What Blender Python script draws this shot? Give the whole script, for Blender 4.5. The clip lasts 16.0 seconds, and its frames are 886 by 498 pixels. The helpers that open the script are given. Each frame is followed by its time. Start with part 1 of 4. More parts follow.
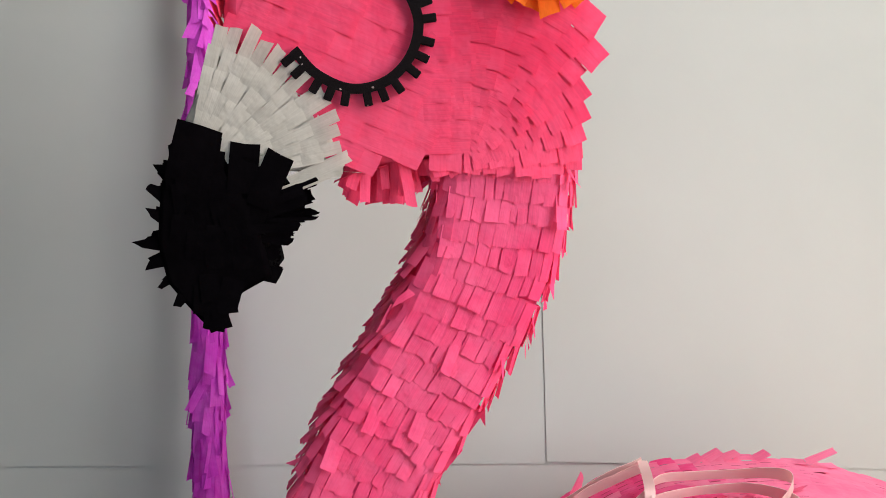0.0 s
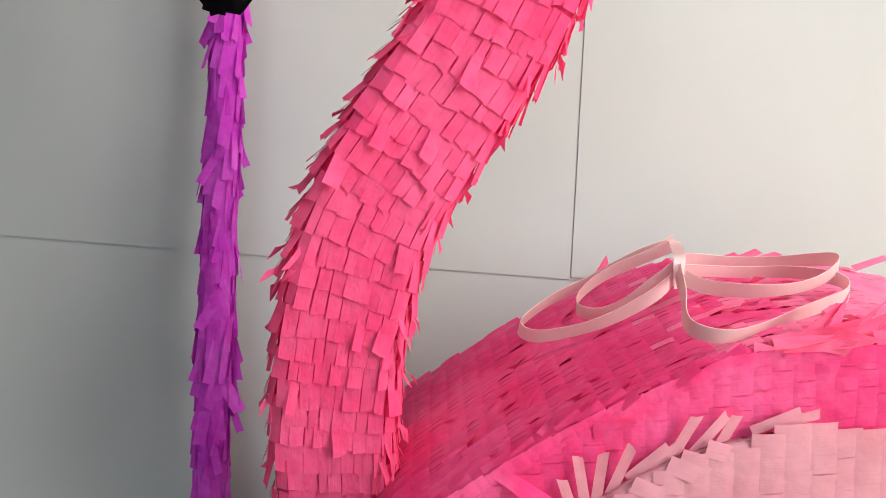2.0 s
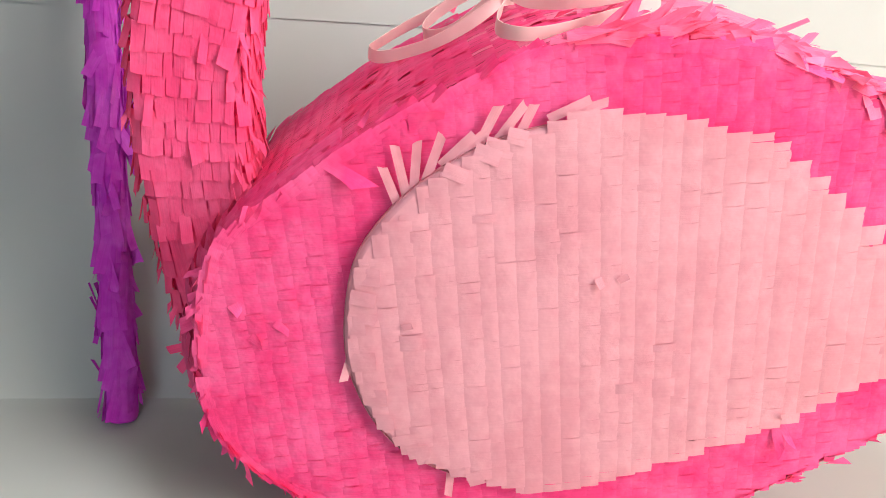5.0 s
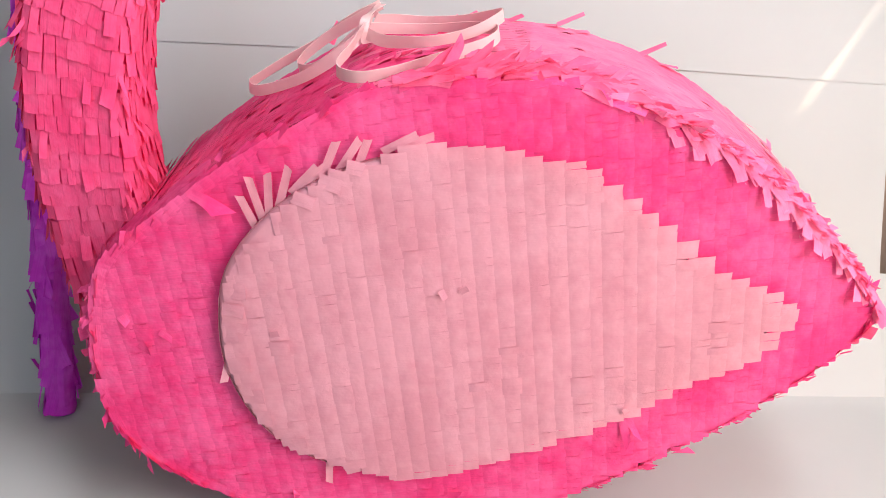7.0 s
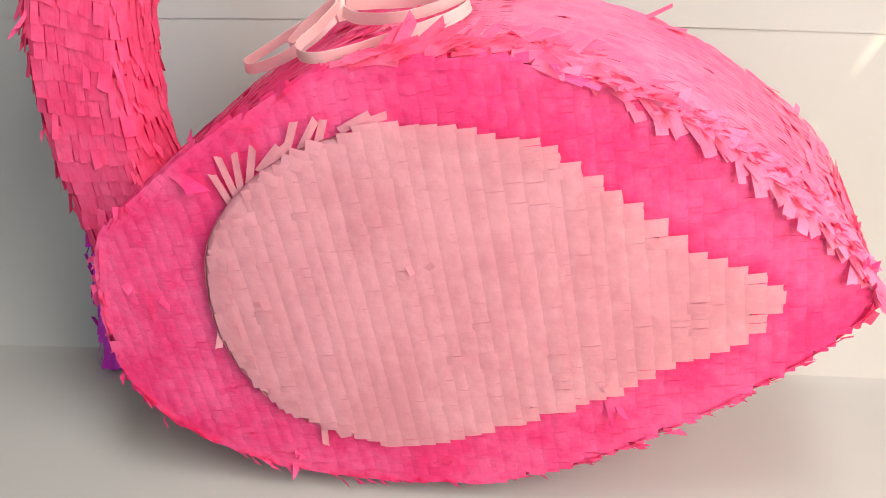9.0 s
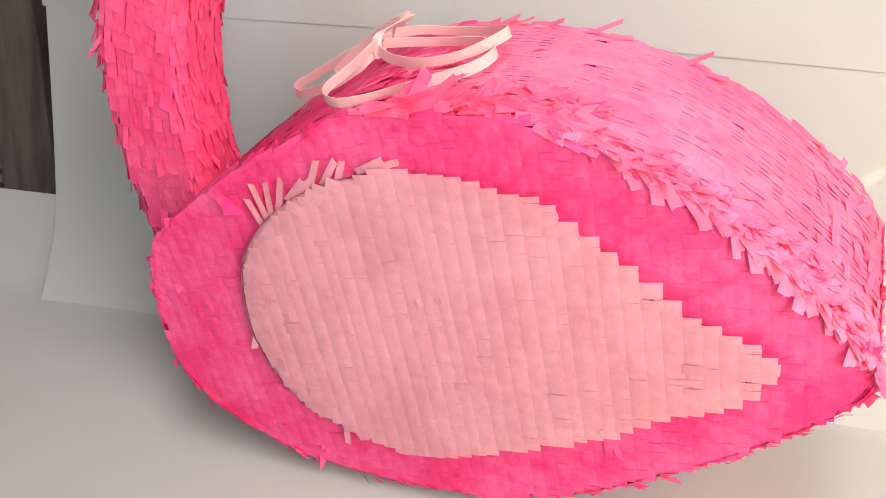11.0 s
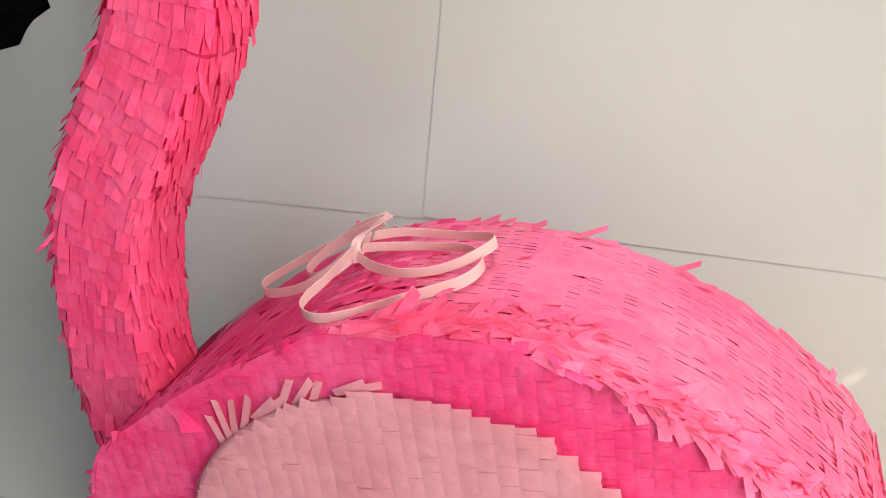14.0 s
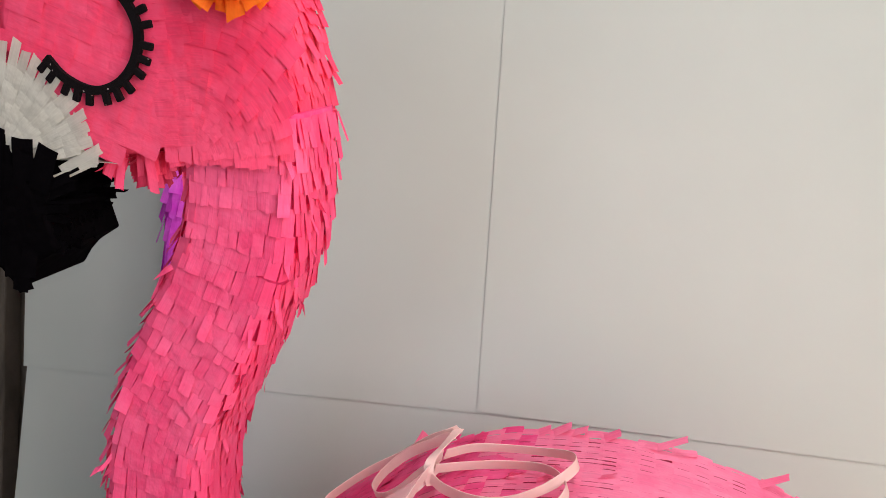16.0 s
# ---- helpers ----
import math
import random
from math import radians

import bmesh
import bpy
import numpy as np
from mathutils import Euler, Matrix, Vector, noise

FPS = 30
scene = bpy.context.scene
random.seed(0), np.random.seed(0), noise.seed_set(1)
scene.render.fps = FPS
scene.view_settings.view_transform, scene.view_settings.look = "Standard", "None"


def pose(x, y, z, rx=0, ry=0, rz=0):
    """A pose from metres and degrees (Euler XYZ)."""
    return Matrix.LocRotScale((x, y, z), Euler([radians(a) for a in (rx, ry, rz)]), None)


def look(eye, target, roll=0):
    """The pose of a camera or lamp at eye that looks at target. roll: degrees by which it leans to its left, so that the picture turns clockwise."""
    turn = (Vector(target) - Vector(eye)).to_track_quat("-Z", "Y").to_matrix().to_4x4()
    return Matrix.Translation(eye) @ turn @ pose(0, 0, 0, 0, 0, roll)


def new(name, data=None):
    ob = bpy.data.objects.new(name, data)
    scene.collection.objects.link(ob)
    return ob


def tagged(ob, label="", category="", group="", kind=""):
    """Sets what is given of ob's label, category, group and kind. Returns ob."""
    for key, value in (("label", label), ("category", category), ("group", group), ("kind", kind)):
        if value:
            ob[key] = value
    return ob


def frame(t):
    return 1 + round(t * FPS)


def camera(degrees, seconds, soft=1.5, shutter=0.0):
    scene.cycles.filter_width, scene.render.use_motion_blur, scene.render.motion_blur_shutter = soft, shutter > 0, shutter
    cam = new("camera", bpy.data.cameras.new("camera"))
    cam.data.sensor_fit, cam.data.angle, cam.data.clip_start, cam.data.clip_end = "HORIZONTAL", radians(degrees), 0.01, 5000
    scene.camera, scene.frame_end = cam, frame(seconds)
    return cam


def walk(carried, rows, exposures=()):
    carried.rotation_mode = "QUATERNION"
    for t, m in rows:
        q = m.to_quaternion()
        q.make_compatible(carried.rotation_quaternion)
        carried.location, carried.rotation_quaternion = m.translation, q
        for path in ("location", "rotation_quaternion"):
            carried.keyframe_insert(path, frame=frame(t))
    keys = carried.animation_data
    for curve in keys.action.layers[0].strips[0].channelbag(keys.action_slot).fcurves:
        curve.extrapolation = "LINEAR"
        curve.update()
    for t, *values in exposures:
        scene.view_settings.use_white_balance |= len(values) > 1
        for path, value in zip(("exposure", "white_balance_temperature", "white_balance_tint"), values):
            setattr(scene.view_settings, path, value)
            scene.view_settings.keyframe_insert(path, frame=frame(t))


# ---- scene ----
cam = camera(55.5, 16.0, soft=0.9)
PATH = [
    (0, (0.022, -0.056, 0.811), (0.173, 1.916, 0.52), 0.0),
    (0.5, (0.021, -0.046, 0.76), (0.127, 1.934, 0.497), 0.1),
    (1, (0.029, -0.038, 0.726), (0.111, 1.936, 0.412), 1.0),
    (1.5, (0.038, -0.032, 0.69), (0.105, 1.931, 0.315), 2.1),
    (2, (0.045, -0.03, 0.651), (0.102, 1.917, 0.197), 3.5),
    (2.5, (0.053, -0.029, 0.618), (0.105, 1.9, 0.094), 5.0),
    (3, (0.073, -0.045, 0.592), (0.113, 1.869, 0.01), 4.5),
    (3.5, (0.105, -0.059, 0.569), (0.161, 1.809, -0.144), 3.3),
    (4, (0.133, -0.073, 0.576), (0.237, 1.758, -0.223), 3.2),
    (6.3, (0.226, -0.177, 0.639), (0.351, 1.621, -0.228), 2.9),
    (6.5, (0.25, -0.181, 0.649), (0.356, 1.615, -0.224), 2.8),
    (7, (0.298, -0.183, 0.663), (0.356, 1.605, -0.231), 1.5),
    (7.5, (0.359, -0.198, 0.674), (0.341, 1.579, -0.244), -0.9),
    (8, (0.404, -0.194, 0.679), (0.22, 1.557, -0.27), -3.0),
    (8.5, (0.418, -0.181, 0.675), (0.15, 1.574, -0.246), -3.7),
    (8.7, (0.434, -0.176, 0.677), (0.158, 1.565, -0.268), -3.7),
    (10.8, (0.579, -0.133, 0.749), (-0.01, 1.447, -0.326), -4.6),
    (11, (0.576, -0.132, 0.765), (-0.027, 1.444, -0.309), -4.6),
    (11.5, (0.537, -0.115, 0.796), (-0.123, 1.487, -0.203), -3.8),
    (12, (0.518, -0.105, 0.813), (-0.099, 1.564, -0.099), -3.3),
    (12.5, (0.537, -0.114, 0.797), (0.068, 1.558, -0.195), -1.8),
    (13, (0.551, -0.11, 0.784), (0.089, 1.551, -0.229), -2.9),
    (13.5, (0.534, -0.091, 0.795), (0.068, 1.624, -0.122), -1.8),
    (13.8, (0.531, -0.067, 0.805), (-0.002, 1.655, -0.061), -2.1),
    (14, (0.51, -0.067, 0.809), (0.029, 1.698, 0.001), -1.3),
    (14.5, (0.499, -0.049, 0.828), (0.064, 1.765, 0.108), -1.6),
    (15, (0.488, -0.043, 0.843), (0.055, 1.782, 0.15), -1.7),
    (15.5, (0.464, -0.043, 0.861), (-0.028, 1.793, 0.239), -1.8),
    (16, (0.439, -0.041, 0.872), (-0.066, 1.827, 0.367), -2.2),
]
EXPOSURE = [(0, 0.48, 6600, 17), (0.5, 0.50, 6600, 17), (1.0, 0.64, 6600, 17), (2.5, 0.83, 6550, 16), (4.0, 1.07, 6500, 13), (6.5, 0.90, 6800, 20), (7.0, 0.84, 6400, 24), (7.4, 0.77, 6400, 25), (8.0, 0.66, 5950, 34), (8.6, 0.76, 6950, 21), (11.0, 0.83, 6950, 21), (11.6, 0.78, 6800, 16), (12.1, 0.70, 6700, 15), (12.6, 0.57, 6950, 20),
            (13.5, 0.56, 6900, 19), (14.5, 0.41, 6720, 18), (15.4, 0.37, 6680, 17), (16.0, 0.40, 6680, 17)]
walk(cam, [(t, look(eye, target, roll)) for t, eye, target, roll in PATH], EXPOSURE)

# ---- world and light ----
world = bpy.data.worlds.new("world")
scene.world = world
world.use_nodes = True
wn = world.node_tree
sky = wn.nodes.new("ShaderNodeTexSky")
sky.sky_type, sky.sun_disc = "NISHITA", False
SUN = Vector((0.86, -0.20, 0.47)).normalized()
sky.sun_elevation, sky.sun_rotation = math.asin(SUN.z), math.atan2(SUN.x, SUN.y)
wn.links.new(sky.outputs[0], wn.nodes["Background"].inputs[0])
wn.nodes["Background"].inputs[1].default_value = 0.10


def area(name, eye, target, wide, high, watts, colour):
    data = bpy.data.lights.new(name, "AREA")
    data.shape, data.size, data.size_y, data.energy, data.color = "RECTANGLE", wide, high, watts, colour
    ob = new(name, data)
    ob.matrix_world = look(eye, target)
    return ob


sun_lamp = bpy.data.lights.new("sun", "SUN")
sun_lamp.energy, sun_lamp.angle, sun_lamp.color = 5.0, radians(0.5), (1.0, 0.74, 0.46)
new("sun", sun_lamp).matrix_world = look(SUN * 20, (0, 0, 0))
area("window_daylight", (1.40, -0.42, 1.20), (0.35, 0.55, 0.45), 0.90, 1.15, 20.0, (1.0, 0.955, 0.885))
# added warm lamp in the made-up foot gap, tints the floor on the right
area("added_low_warm_light", (1.41, -0.14, 0.175), (0.9, 0.10, 0.0), 0.68, 0.22, 2.6, (1.0, 0.62, 0.32))
# added top lamp in an unseen ceiling opening, brightens the back and backdrop
area("added_top_light", (0.70, 0.10, 2.39), (0.32, 1.0, 0.85), 0.55, 0.9, 14.5, (1.0, 0.975, 0.94))
# added cool fill lamp from the front left, in a made-up doorway
area("added_front_fill", (-0.45, -1.90, 1.0), (0.1, 0.6, 0.75), 0.95, 1.75, 6.5, (0.76, 0.89, 1.0))


# ---- materials ----
def material(name):
    m = bpy.data.materials.new(name)
    m.use_nodes = True
    return m, m.node_tree, m.node_tree.nodes["Principled BSDF"]


def node(tree, kind, **values):
    n = tree.nodes.new(kind)
    for key, value in values.items():
        n.inputs[key].default_value = value
    return n


def crepe(name, colour, light, rough=0.75, glow=0.28, vary=0.03, shine=0.2, mottle=0.25, relief=0.4, streaks=0.07):
    """Crinkled tissue paper: fine crepe lines, uneven dye, a little light let through. light: the second dye tone."""
    m, t, p = material(name)
    info = node(t, "ShaderNodeObjectInfo")
    geo = node(t, "ShaderNodeNewGeometry")
    both = node(t, "ShaderNodeMath")
    both.operation = "ADD"
    t.links.new(info.outputs["Random"], both.inputs[0])
    t.links.new(geo.outputs["Random Per Island"], both.inputs[1])
    frac = node(t, "ShaderNodeMath")
    frac.operation = "FRACT"
    t.links.new(both.outputs[0], frac.inputs[0])
    blotch = node(t, "ShaderNodeTexNoise", Scale=14.0, Detail=3.0)
    t.links.new(geo.outputs["Position"], blotch.inputs["Vector"])
    ramp = node(t, "ShaderNodeMapRange")
    ramp.inputs["From Min"].default_value, ramp.inputs["From Max"].default_value = 0.35, 0.65
    t.links.new(blotch.outputs["Fac"], ramp.inputs["Value"])
    crumple = node(t, "ShaderNodeTexNoise", Scale=85.0, Detail=3.0)
    t.links.new(geo.outputs["Position"], crumple.inputs["Vector"])
    add = node(t, "ShaderNodeMath")
    add.operation = "MULTIPLY_ADD"
    add.inputs[1].default_value, add.inputs[2].default_value = 1.7, -0.85
    t.links.new(crumple.outputs["Fac"], add.inputs[0])
    tone = node(t, "ShaderNodeMath")
    tone.operation, tone.use_clamp = "ADD", True
    t.links.new(ramp.outputs["Result"], tone.inputs[0])
    t.links.new(add.outputs[0], tone.inputs[1])
    half = node(t, "ShaderNodeMix")
    half.data_type = "FLOAT"
    half.inputs["Factor"].default_value = mottle
    t.links.new(tone.outputs[0], half.inputs[2])
    t.links.new(frac.outputs[0], half.inputs[3])
    mix = node(t, "ShaderNodeMix")
    mix.data_type = "RGBA"
    mix.inputs[6].default_value, mix.inputs[7].default_value = (*colour, 1), (*light, 1)
    t.links.new(half.outputs[0], mix.inputs["Factor"])
    hsv = node(t, "ShaderNodeHueSaturation")
    val = node(t, "ShaderNodeMapRange")
    val.inputs["To Min"].default_value, val.inputs["To Max"].default_value = 1 - vary, 1 + vary
    t.links.new(frac.outputs[0], val.inputs["Value"])
    t.links.new(val.outputs["Result"], hsv.inputs["Value"])
    t.links.new(mix.outputs[2], hsv.inputs["Color"])
    along = node(t, "ShaderNodeUVMap")
    along.uv_map = "grain"
    drawn = node(t, "ShaderNodeMapping")
    drawn.inputs["Scale"].default_value = (9.0, 0.55, 1.0)
    t.links.new(along.outputs[0], drawn.inputs["Vector"])
    own = node(t, "ShaderNodeMath")
    own.operation = "MULTIPLY"
    own.inputs[1].default_value = 40.0
    t.links.new(info.outputs["Random"], own.inputs[0])
    streak = node(t, "ShaderNodeTexNoise", Scale=1.0, Detail=3.0, Roughness=0.6)
    streak.noise_dimensions = "4D"
    t.links.new(drawn.outputs[0], streak.inputs["Vector"])
    t.links.new(own.outputs[0], streak.inputs["W"])
    faint = node(t, "ShaderNodeMapRange")
    faint.inputs["From Min"].default_value, faint.inputs["From Max"].default_value = 0.3, 0.7
    faint.inputs["To Min"].default_value, faint.inputs["To Max"].default_value = 1 - streaks, 1 + streaks
    t.links.new(streak.outputs["Fac"], faint.inputs["Value"])
    dyed = node(t, "ShaderNodeVectorMath")
    dyed.operation = "SCALE"
    t.links.new(hsv.outputs[0], dyed.inputs[0])
    t.links.new(faint.outputs["Result"], dyed.inputs["Scale"])
    t.links.new(dyed.outputs[0], p.inputs["Base Color"])
    p.inputs["Roughness"].default_value = rough
    p.inputs["Specular IOR Level"].default_value = shine
    wide = node(t, "ShaderNodeTexNoise", Scale=90.0, Detail=2.0)
    t.links.new(geo.outputs["Position"], wide.inputs["Vector"])
    bump = node(t, "ShaderNodeBump", Strength=0.2, Distance=0.0008)
    t.links.new(streak.outputs["Fac"], bump.inputs["Height"])
    bump2 = node(t, "ShaderNodeBump", Strength=relief, Distance=0.0025)
    t.links.new(wide.outputs["Fac"], bump2.inputs["Height"])
    t.links.new(bump.outputs[0], bump2.inputs["Normal"])
    creases = node(t, "ShaderNodeTexNoise", Scale=26.0, Detail=1.5)
    t.links.new(geo.outputs["Position"], creases.inputs["Vector"])
    bump3 = node(t, "ShaderNodeBump", Strength=0.3, Distance=0.005)
    t.links.new(creases.outputs["Fac"], bump3.inputs["Height"])
    t.links.new(bump2.outputs[0], bump3.inputs["Normal"])
    t.links.new(bump3.outputs[0], p.inputs["Normal"])
    if glow > 0:
        through_paper = node(t, "ShaderNodeBsdfTranslucent")
        t.links.new(dyed.outputs[0], through_paper.inputs["Color"])
        t.links.new(bump2.outputs[0], through_paper.inputs["Normal"])
        blend = node(t, "ShaderNodeMixShader")
        blend.inputs[0].default_value = glow
        t.links.new(p.outputs[0], blend.inputs[1])
        t.links.new(through_paper.outputs[0], blend.inputs[2])
        t.links.new(blend.outputs[0], t.nodes["Material Output"].inputs["Surface"])
    return m


def plain(name, colour, other, rough, scale, bump_size=0.001, metal=0.0, bump_scale=None, fibre=(1, 1, 1), spec=0.4):
    """A surface in two tones of one colour with fine relief, at real size."""
    m, t, p = material(name)
    geo = node(t, "ShaderNodeNewGeometry")
    fit = node(t, "ShaderNodeMapping")
    fit.inputs["Scale"].default_value = fibre
    t.links.new(geo.outputs["Position"], fit.inputs["Vector"])
    tone = node(t, "ShaderNodeTexNoise", Scale=scale, Detail=5.0, Roughness=0.6)
    t.links.new(fit.outputs[0], tone.inputs["Vector"])
    mix = node(t, "ShaderNodeMix")
    mix.data_type = "RGBA"
    mix.inputs[6].default_value, mix.inputs[7].default_value = (*colour, 1), (*other, 1)
    spread = node(t, "ShaderNodeMapRange")
    spread.inputs["From Min"].default_value, spread.inputs["From Max"].default_value = 0.3, 0.7
    t.links.new(tone.outputs["Fac"], spread.inputs["Value"])
    t.links.new(spread.outputs["Result"], mix.inputs["Factor"])
    t.links.new(mix.outputs[2], p.inputs["Base Color"])
    p.inputs["Roughness"].default_value, p.inputs["Metallic"].default_value = rough, metal
    p.inputs["Specular IOR Level"].default_value = spec
    fine = node(t, "ShaderNodeTexNoise", Scale=bump_scale or scale * 6, Detail=4.0)
    t.links.new(fit.outputs[0], fine.inputs["Vector"])
    bump = node(t, "ShaderNodeBump", Strength=0.4, Distance=bump_size)
    t.links.new(fine.outputs["Fac"], bump.inputs["Height"])
    t.links.new(bump.outputs[0], p.inputs["Normal"])
    return m


HOT = crepe("hot_pink_tissue", (0.91, 0.058, 0.250), (0.95, 0.145, 0.375), vary=0.022, mottle=0.12, streaks=0.06)
NECK = crepe("pink_crepe", (0.98, 0.080, 0.250), (0.99, 0.152, 0.345), vary=0.04)
FACE = crepe("coral_pink_crepe", (0.98, 0.064, 0.185), (0.99, 0.122, 0.268))
# RIM: HOT with the light on the back put into its colour; MID between
RIM = crepe("lit_pink_tissue", (0.97, 0.182, 0.375), (0.99, 0.290, 0.490))
MID = crepe("mid_pink_tissue", (0.94, 0.13, 0.30), (0.96, 0.225, 0.395))
PALE = crepe("pale_pink_tissue", (0.745, 0.335, 0.405), (0.81, 0.41, 0.485), vary=0.006, mottle=0.02, relief=0.22, streaks=0.02)
CREAM = crepe("cream_white_tissue", (0.57, 0.575, 0.53), (0.65, 0.655, 0.61), vary=0.05)
BLACK = crepe("black_tissue", (0.0013, 0.0011, 0.0016), (0.0028, 0.0024, 0.0032), rough=0.9, glow=0.0, shine=0.01)
PURPLE = crepe("purple_tissue", (0.72, 0.045, 0.68), (0.84, 0.15, 0.82))
ORANGE = crepe("orange_tissue", (0.86, 0.14, 0.012), (0.91, 0.22, 0.02))
RIBBON = crepe("pale_pink_satin", (0.89, 0.69, 0.67), (0.92, 0.74, 0.72), rough=0.38, glow=0.3, vary=0.0, shine=0.5, mottle=0.0, relief=0.05)
FOAM = plain("black_glitter_foam", (0.002, 0.0015, 0.002), (0.010, 0.008, 0.010), 0.7, 900, 0.0012, spec=0.06)
specks = node(FOAM.node_tree, "ShaderNodeTexVoronoi", Scale=900.0)
place = node(FOAM.node_tree, "ShaderNodeNewGeometry")
chosen = node(FOAM.node_tree, "ShaderNodeMath")
chosen.operation = "GREATER_THAN"
chosen.inputs[1].default_value = 0.93
FOAM.node_tree.links.new(place.outputs["Position"], specks.inputs["Vector"])
FOAM.node_tree.links.new(specks.outputs["Color"], chosen.inputs[0])
FOAM.node_tree.links.new(chosen.outputs[0], FOAM.node_tree.nodes["Principled BSDF"].inputs["Metallic"])
glint = node(FOAM.node_tree, "ShaderNodeMix")
glint.data_type = "RGBA"
glint.inputs[7].default_value = (0.5, 0.42, 0.42, 1)
old = FOAM.node_tree.nodes["Principled BSDF"].inputs["Base Color"].links[0].from_socket
FOAM.node_tree.links.new(old, glint.inputs[6])
FOAM.node_tree.links.new(chosen.outputs[0], glint.inputs["Factor"])
FOAM.node_tree.links.new(glint.outputs[2], FOAM.node_tree.nodes["Principled BSDF"].inputs["Base Color"])
SHEET = plain("white_paper", (0.415, 0.462, 0.446), (0.443, 0.490, 0.473), 0.7, 3.0, 0.0003, bump_scale=60)
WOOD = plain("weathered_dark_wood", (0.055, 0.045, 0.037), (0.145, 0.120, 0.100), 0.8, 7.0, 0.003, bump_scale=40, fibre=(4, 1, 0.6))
# post wood again, browner and lighter: warm light put into its colour
SUNLIT_WOOD = plain("sunlit_brown_wood", (0.13, 0.095, 0.065), (0.24, 0.18, 0.13), 0.75, 5.0, 0.003, bump_scale=40, fibre=(4, 1, 0.6))
PLASTER = plain("grey_green_plaster", (0.14, 0.15, 0.10), (0.26, 0.27, 0.19), 0.9, 4.0, 0.003, bump_scale=50)
EARTH = plain("dark_floor", (0.035, 0.032, 0.03), (0.06, 0.055, 0.05), 0.8, 8.0, 0.002)
LIME = plain("lime_washed_wall", (0.62, 0.60, 0.56), (0.72, 0.70, 0.66), 0.9, 3.0, 0.002, bump_scale=40)
# for the unseen right wall only: ochre picked to warm the bounced light
OCHRE = plain("ochre_bounce_wall", (0.60, 0.44, 0.26), (0.70, 0.54, 0.34), 0.9, 3.0, 0.002, bump_scale=40)
WIRE = plain("old_twine", (0.03, 0.025, 0.02), (0.07, 0.06, 0.05), 0.9, 60)
# deep crimson under the tabs: shade inside the slits, put into colour
SLIT_SHADE = plain("crimson_slit_shade", (0.46, 0.020, 0.080), (0.56, 0.034, 0.115), 0.9, 30, 0.0005)


# ---- mesh helpers ----
def part(name, bm, mat, parent=None, label=""):
    me = bpy.data.meshes.new(name)
    bm.normal_update()
    bm.to_mesh(me)
    bm.free()
    me.materials.append(mat)
    ob = new(name, me)
    ob.parent = parent
    if label:
        ob["label"] = label
    return ob


def smooth(ob):
    """Smooth shading, but for the large flat ends."""
    for f in ob.data.polygons:
        f.use_smooth = len(f.vertices) < 7
    return ob


def box(bm, x0, x1, y0, y1, z0, z1, bevel=0.0):
    made = bmesh.ops.create_cube(bm, size=1.0, matrix=Matrix.LocRotScale(((x0 + x1) / 2, (y0 + y1) / 2, (z0 + z1) / 2), None, (x1 - x0, y1 - y0, z1 - z0)))
    if bevel:
        edges = list({e for v in made["verts"] for e in v.link_edges})
        bmesh.ops.bevel(bm, geom=edges, offset=bevel, segments=2, affect="EDGES", profile=0.5)


def spline(points, n, closed=True):
    """n points of a Catmull-Rom curve through the points, evenly spaced along it."""
    pts = [np.array(p, float) for p in points]
    k = len(pts)
    fine = []
    for i in range(k if closed else k - 1):
        a, b, c, d = [pts[j % k] if closed else pts[min(max(j, 0), k - 1)] for j in (i - 1, i, i + 1, i + 2)]
        for s in np.linspace(0, 1, 24, endpoint=False):
            fine.append(0.5 * (2 * b + (c - a) * s + (2 * a - 5 * b + 4 * c - d) * s * s + (3 * b - a - 3 * c + d) * s ** 3))
    fine.append(pts[0] if closed else pts[-1])
    fine = np.array(fine)
    run = np.concatenate([[0], np.cumsum(np.linalg.norm(np.diff(fine, axis=0), axis=1))])
    at = np.linspace(0, run[-1], n + 1)[:-1] if closed else np.linspace(0, run[-1], n)
    return np.stack([np.interp(at, run, fine[:, i]) for i in range(fine.shape[1])], axis=1)


def inset(loop, d):
    """A closed loop of (x, z), moved inwards by d; the loop may run either way."""
    t = np.roll(loop, -1, 0) - np.roll(loop, 1, 0)
    t /= np.linalg.norm(t, axis=1)[:, None] + 1e-9
    area2 = np.sum(loop[:, 0] * np.roll(loop[:, 1], -1) - np.roll(loop[:, 0], -1) * loop[:, 1])
    n = np.stack([-t[:, 1], t[:, 0]], axis=1) * (1 if area2 > 0 else -1)
    return loop + n * (d[:, None] if hasattr(d, "shape") else d)


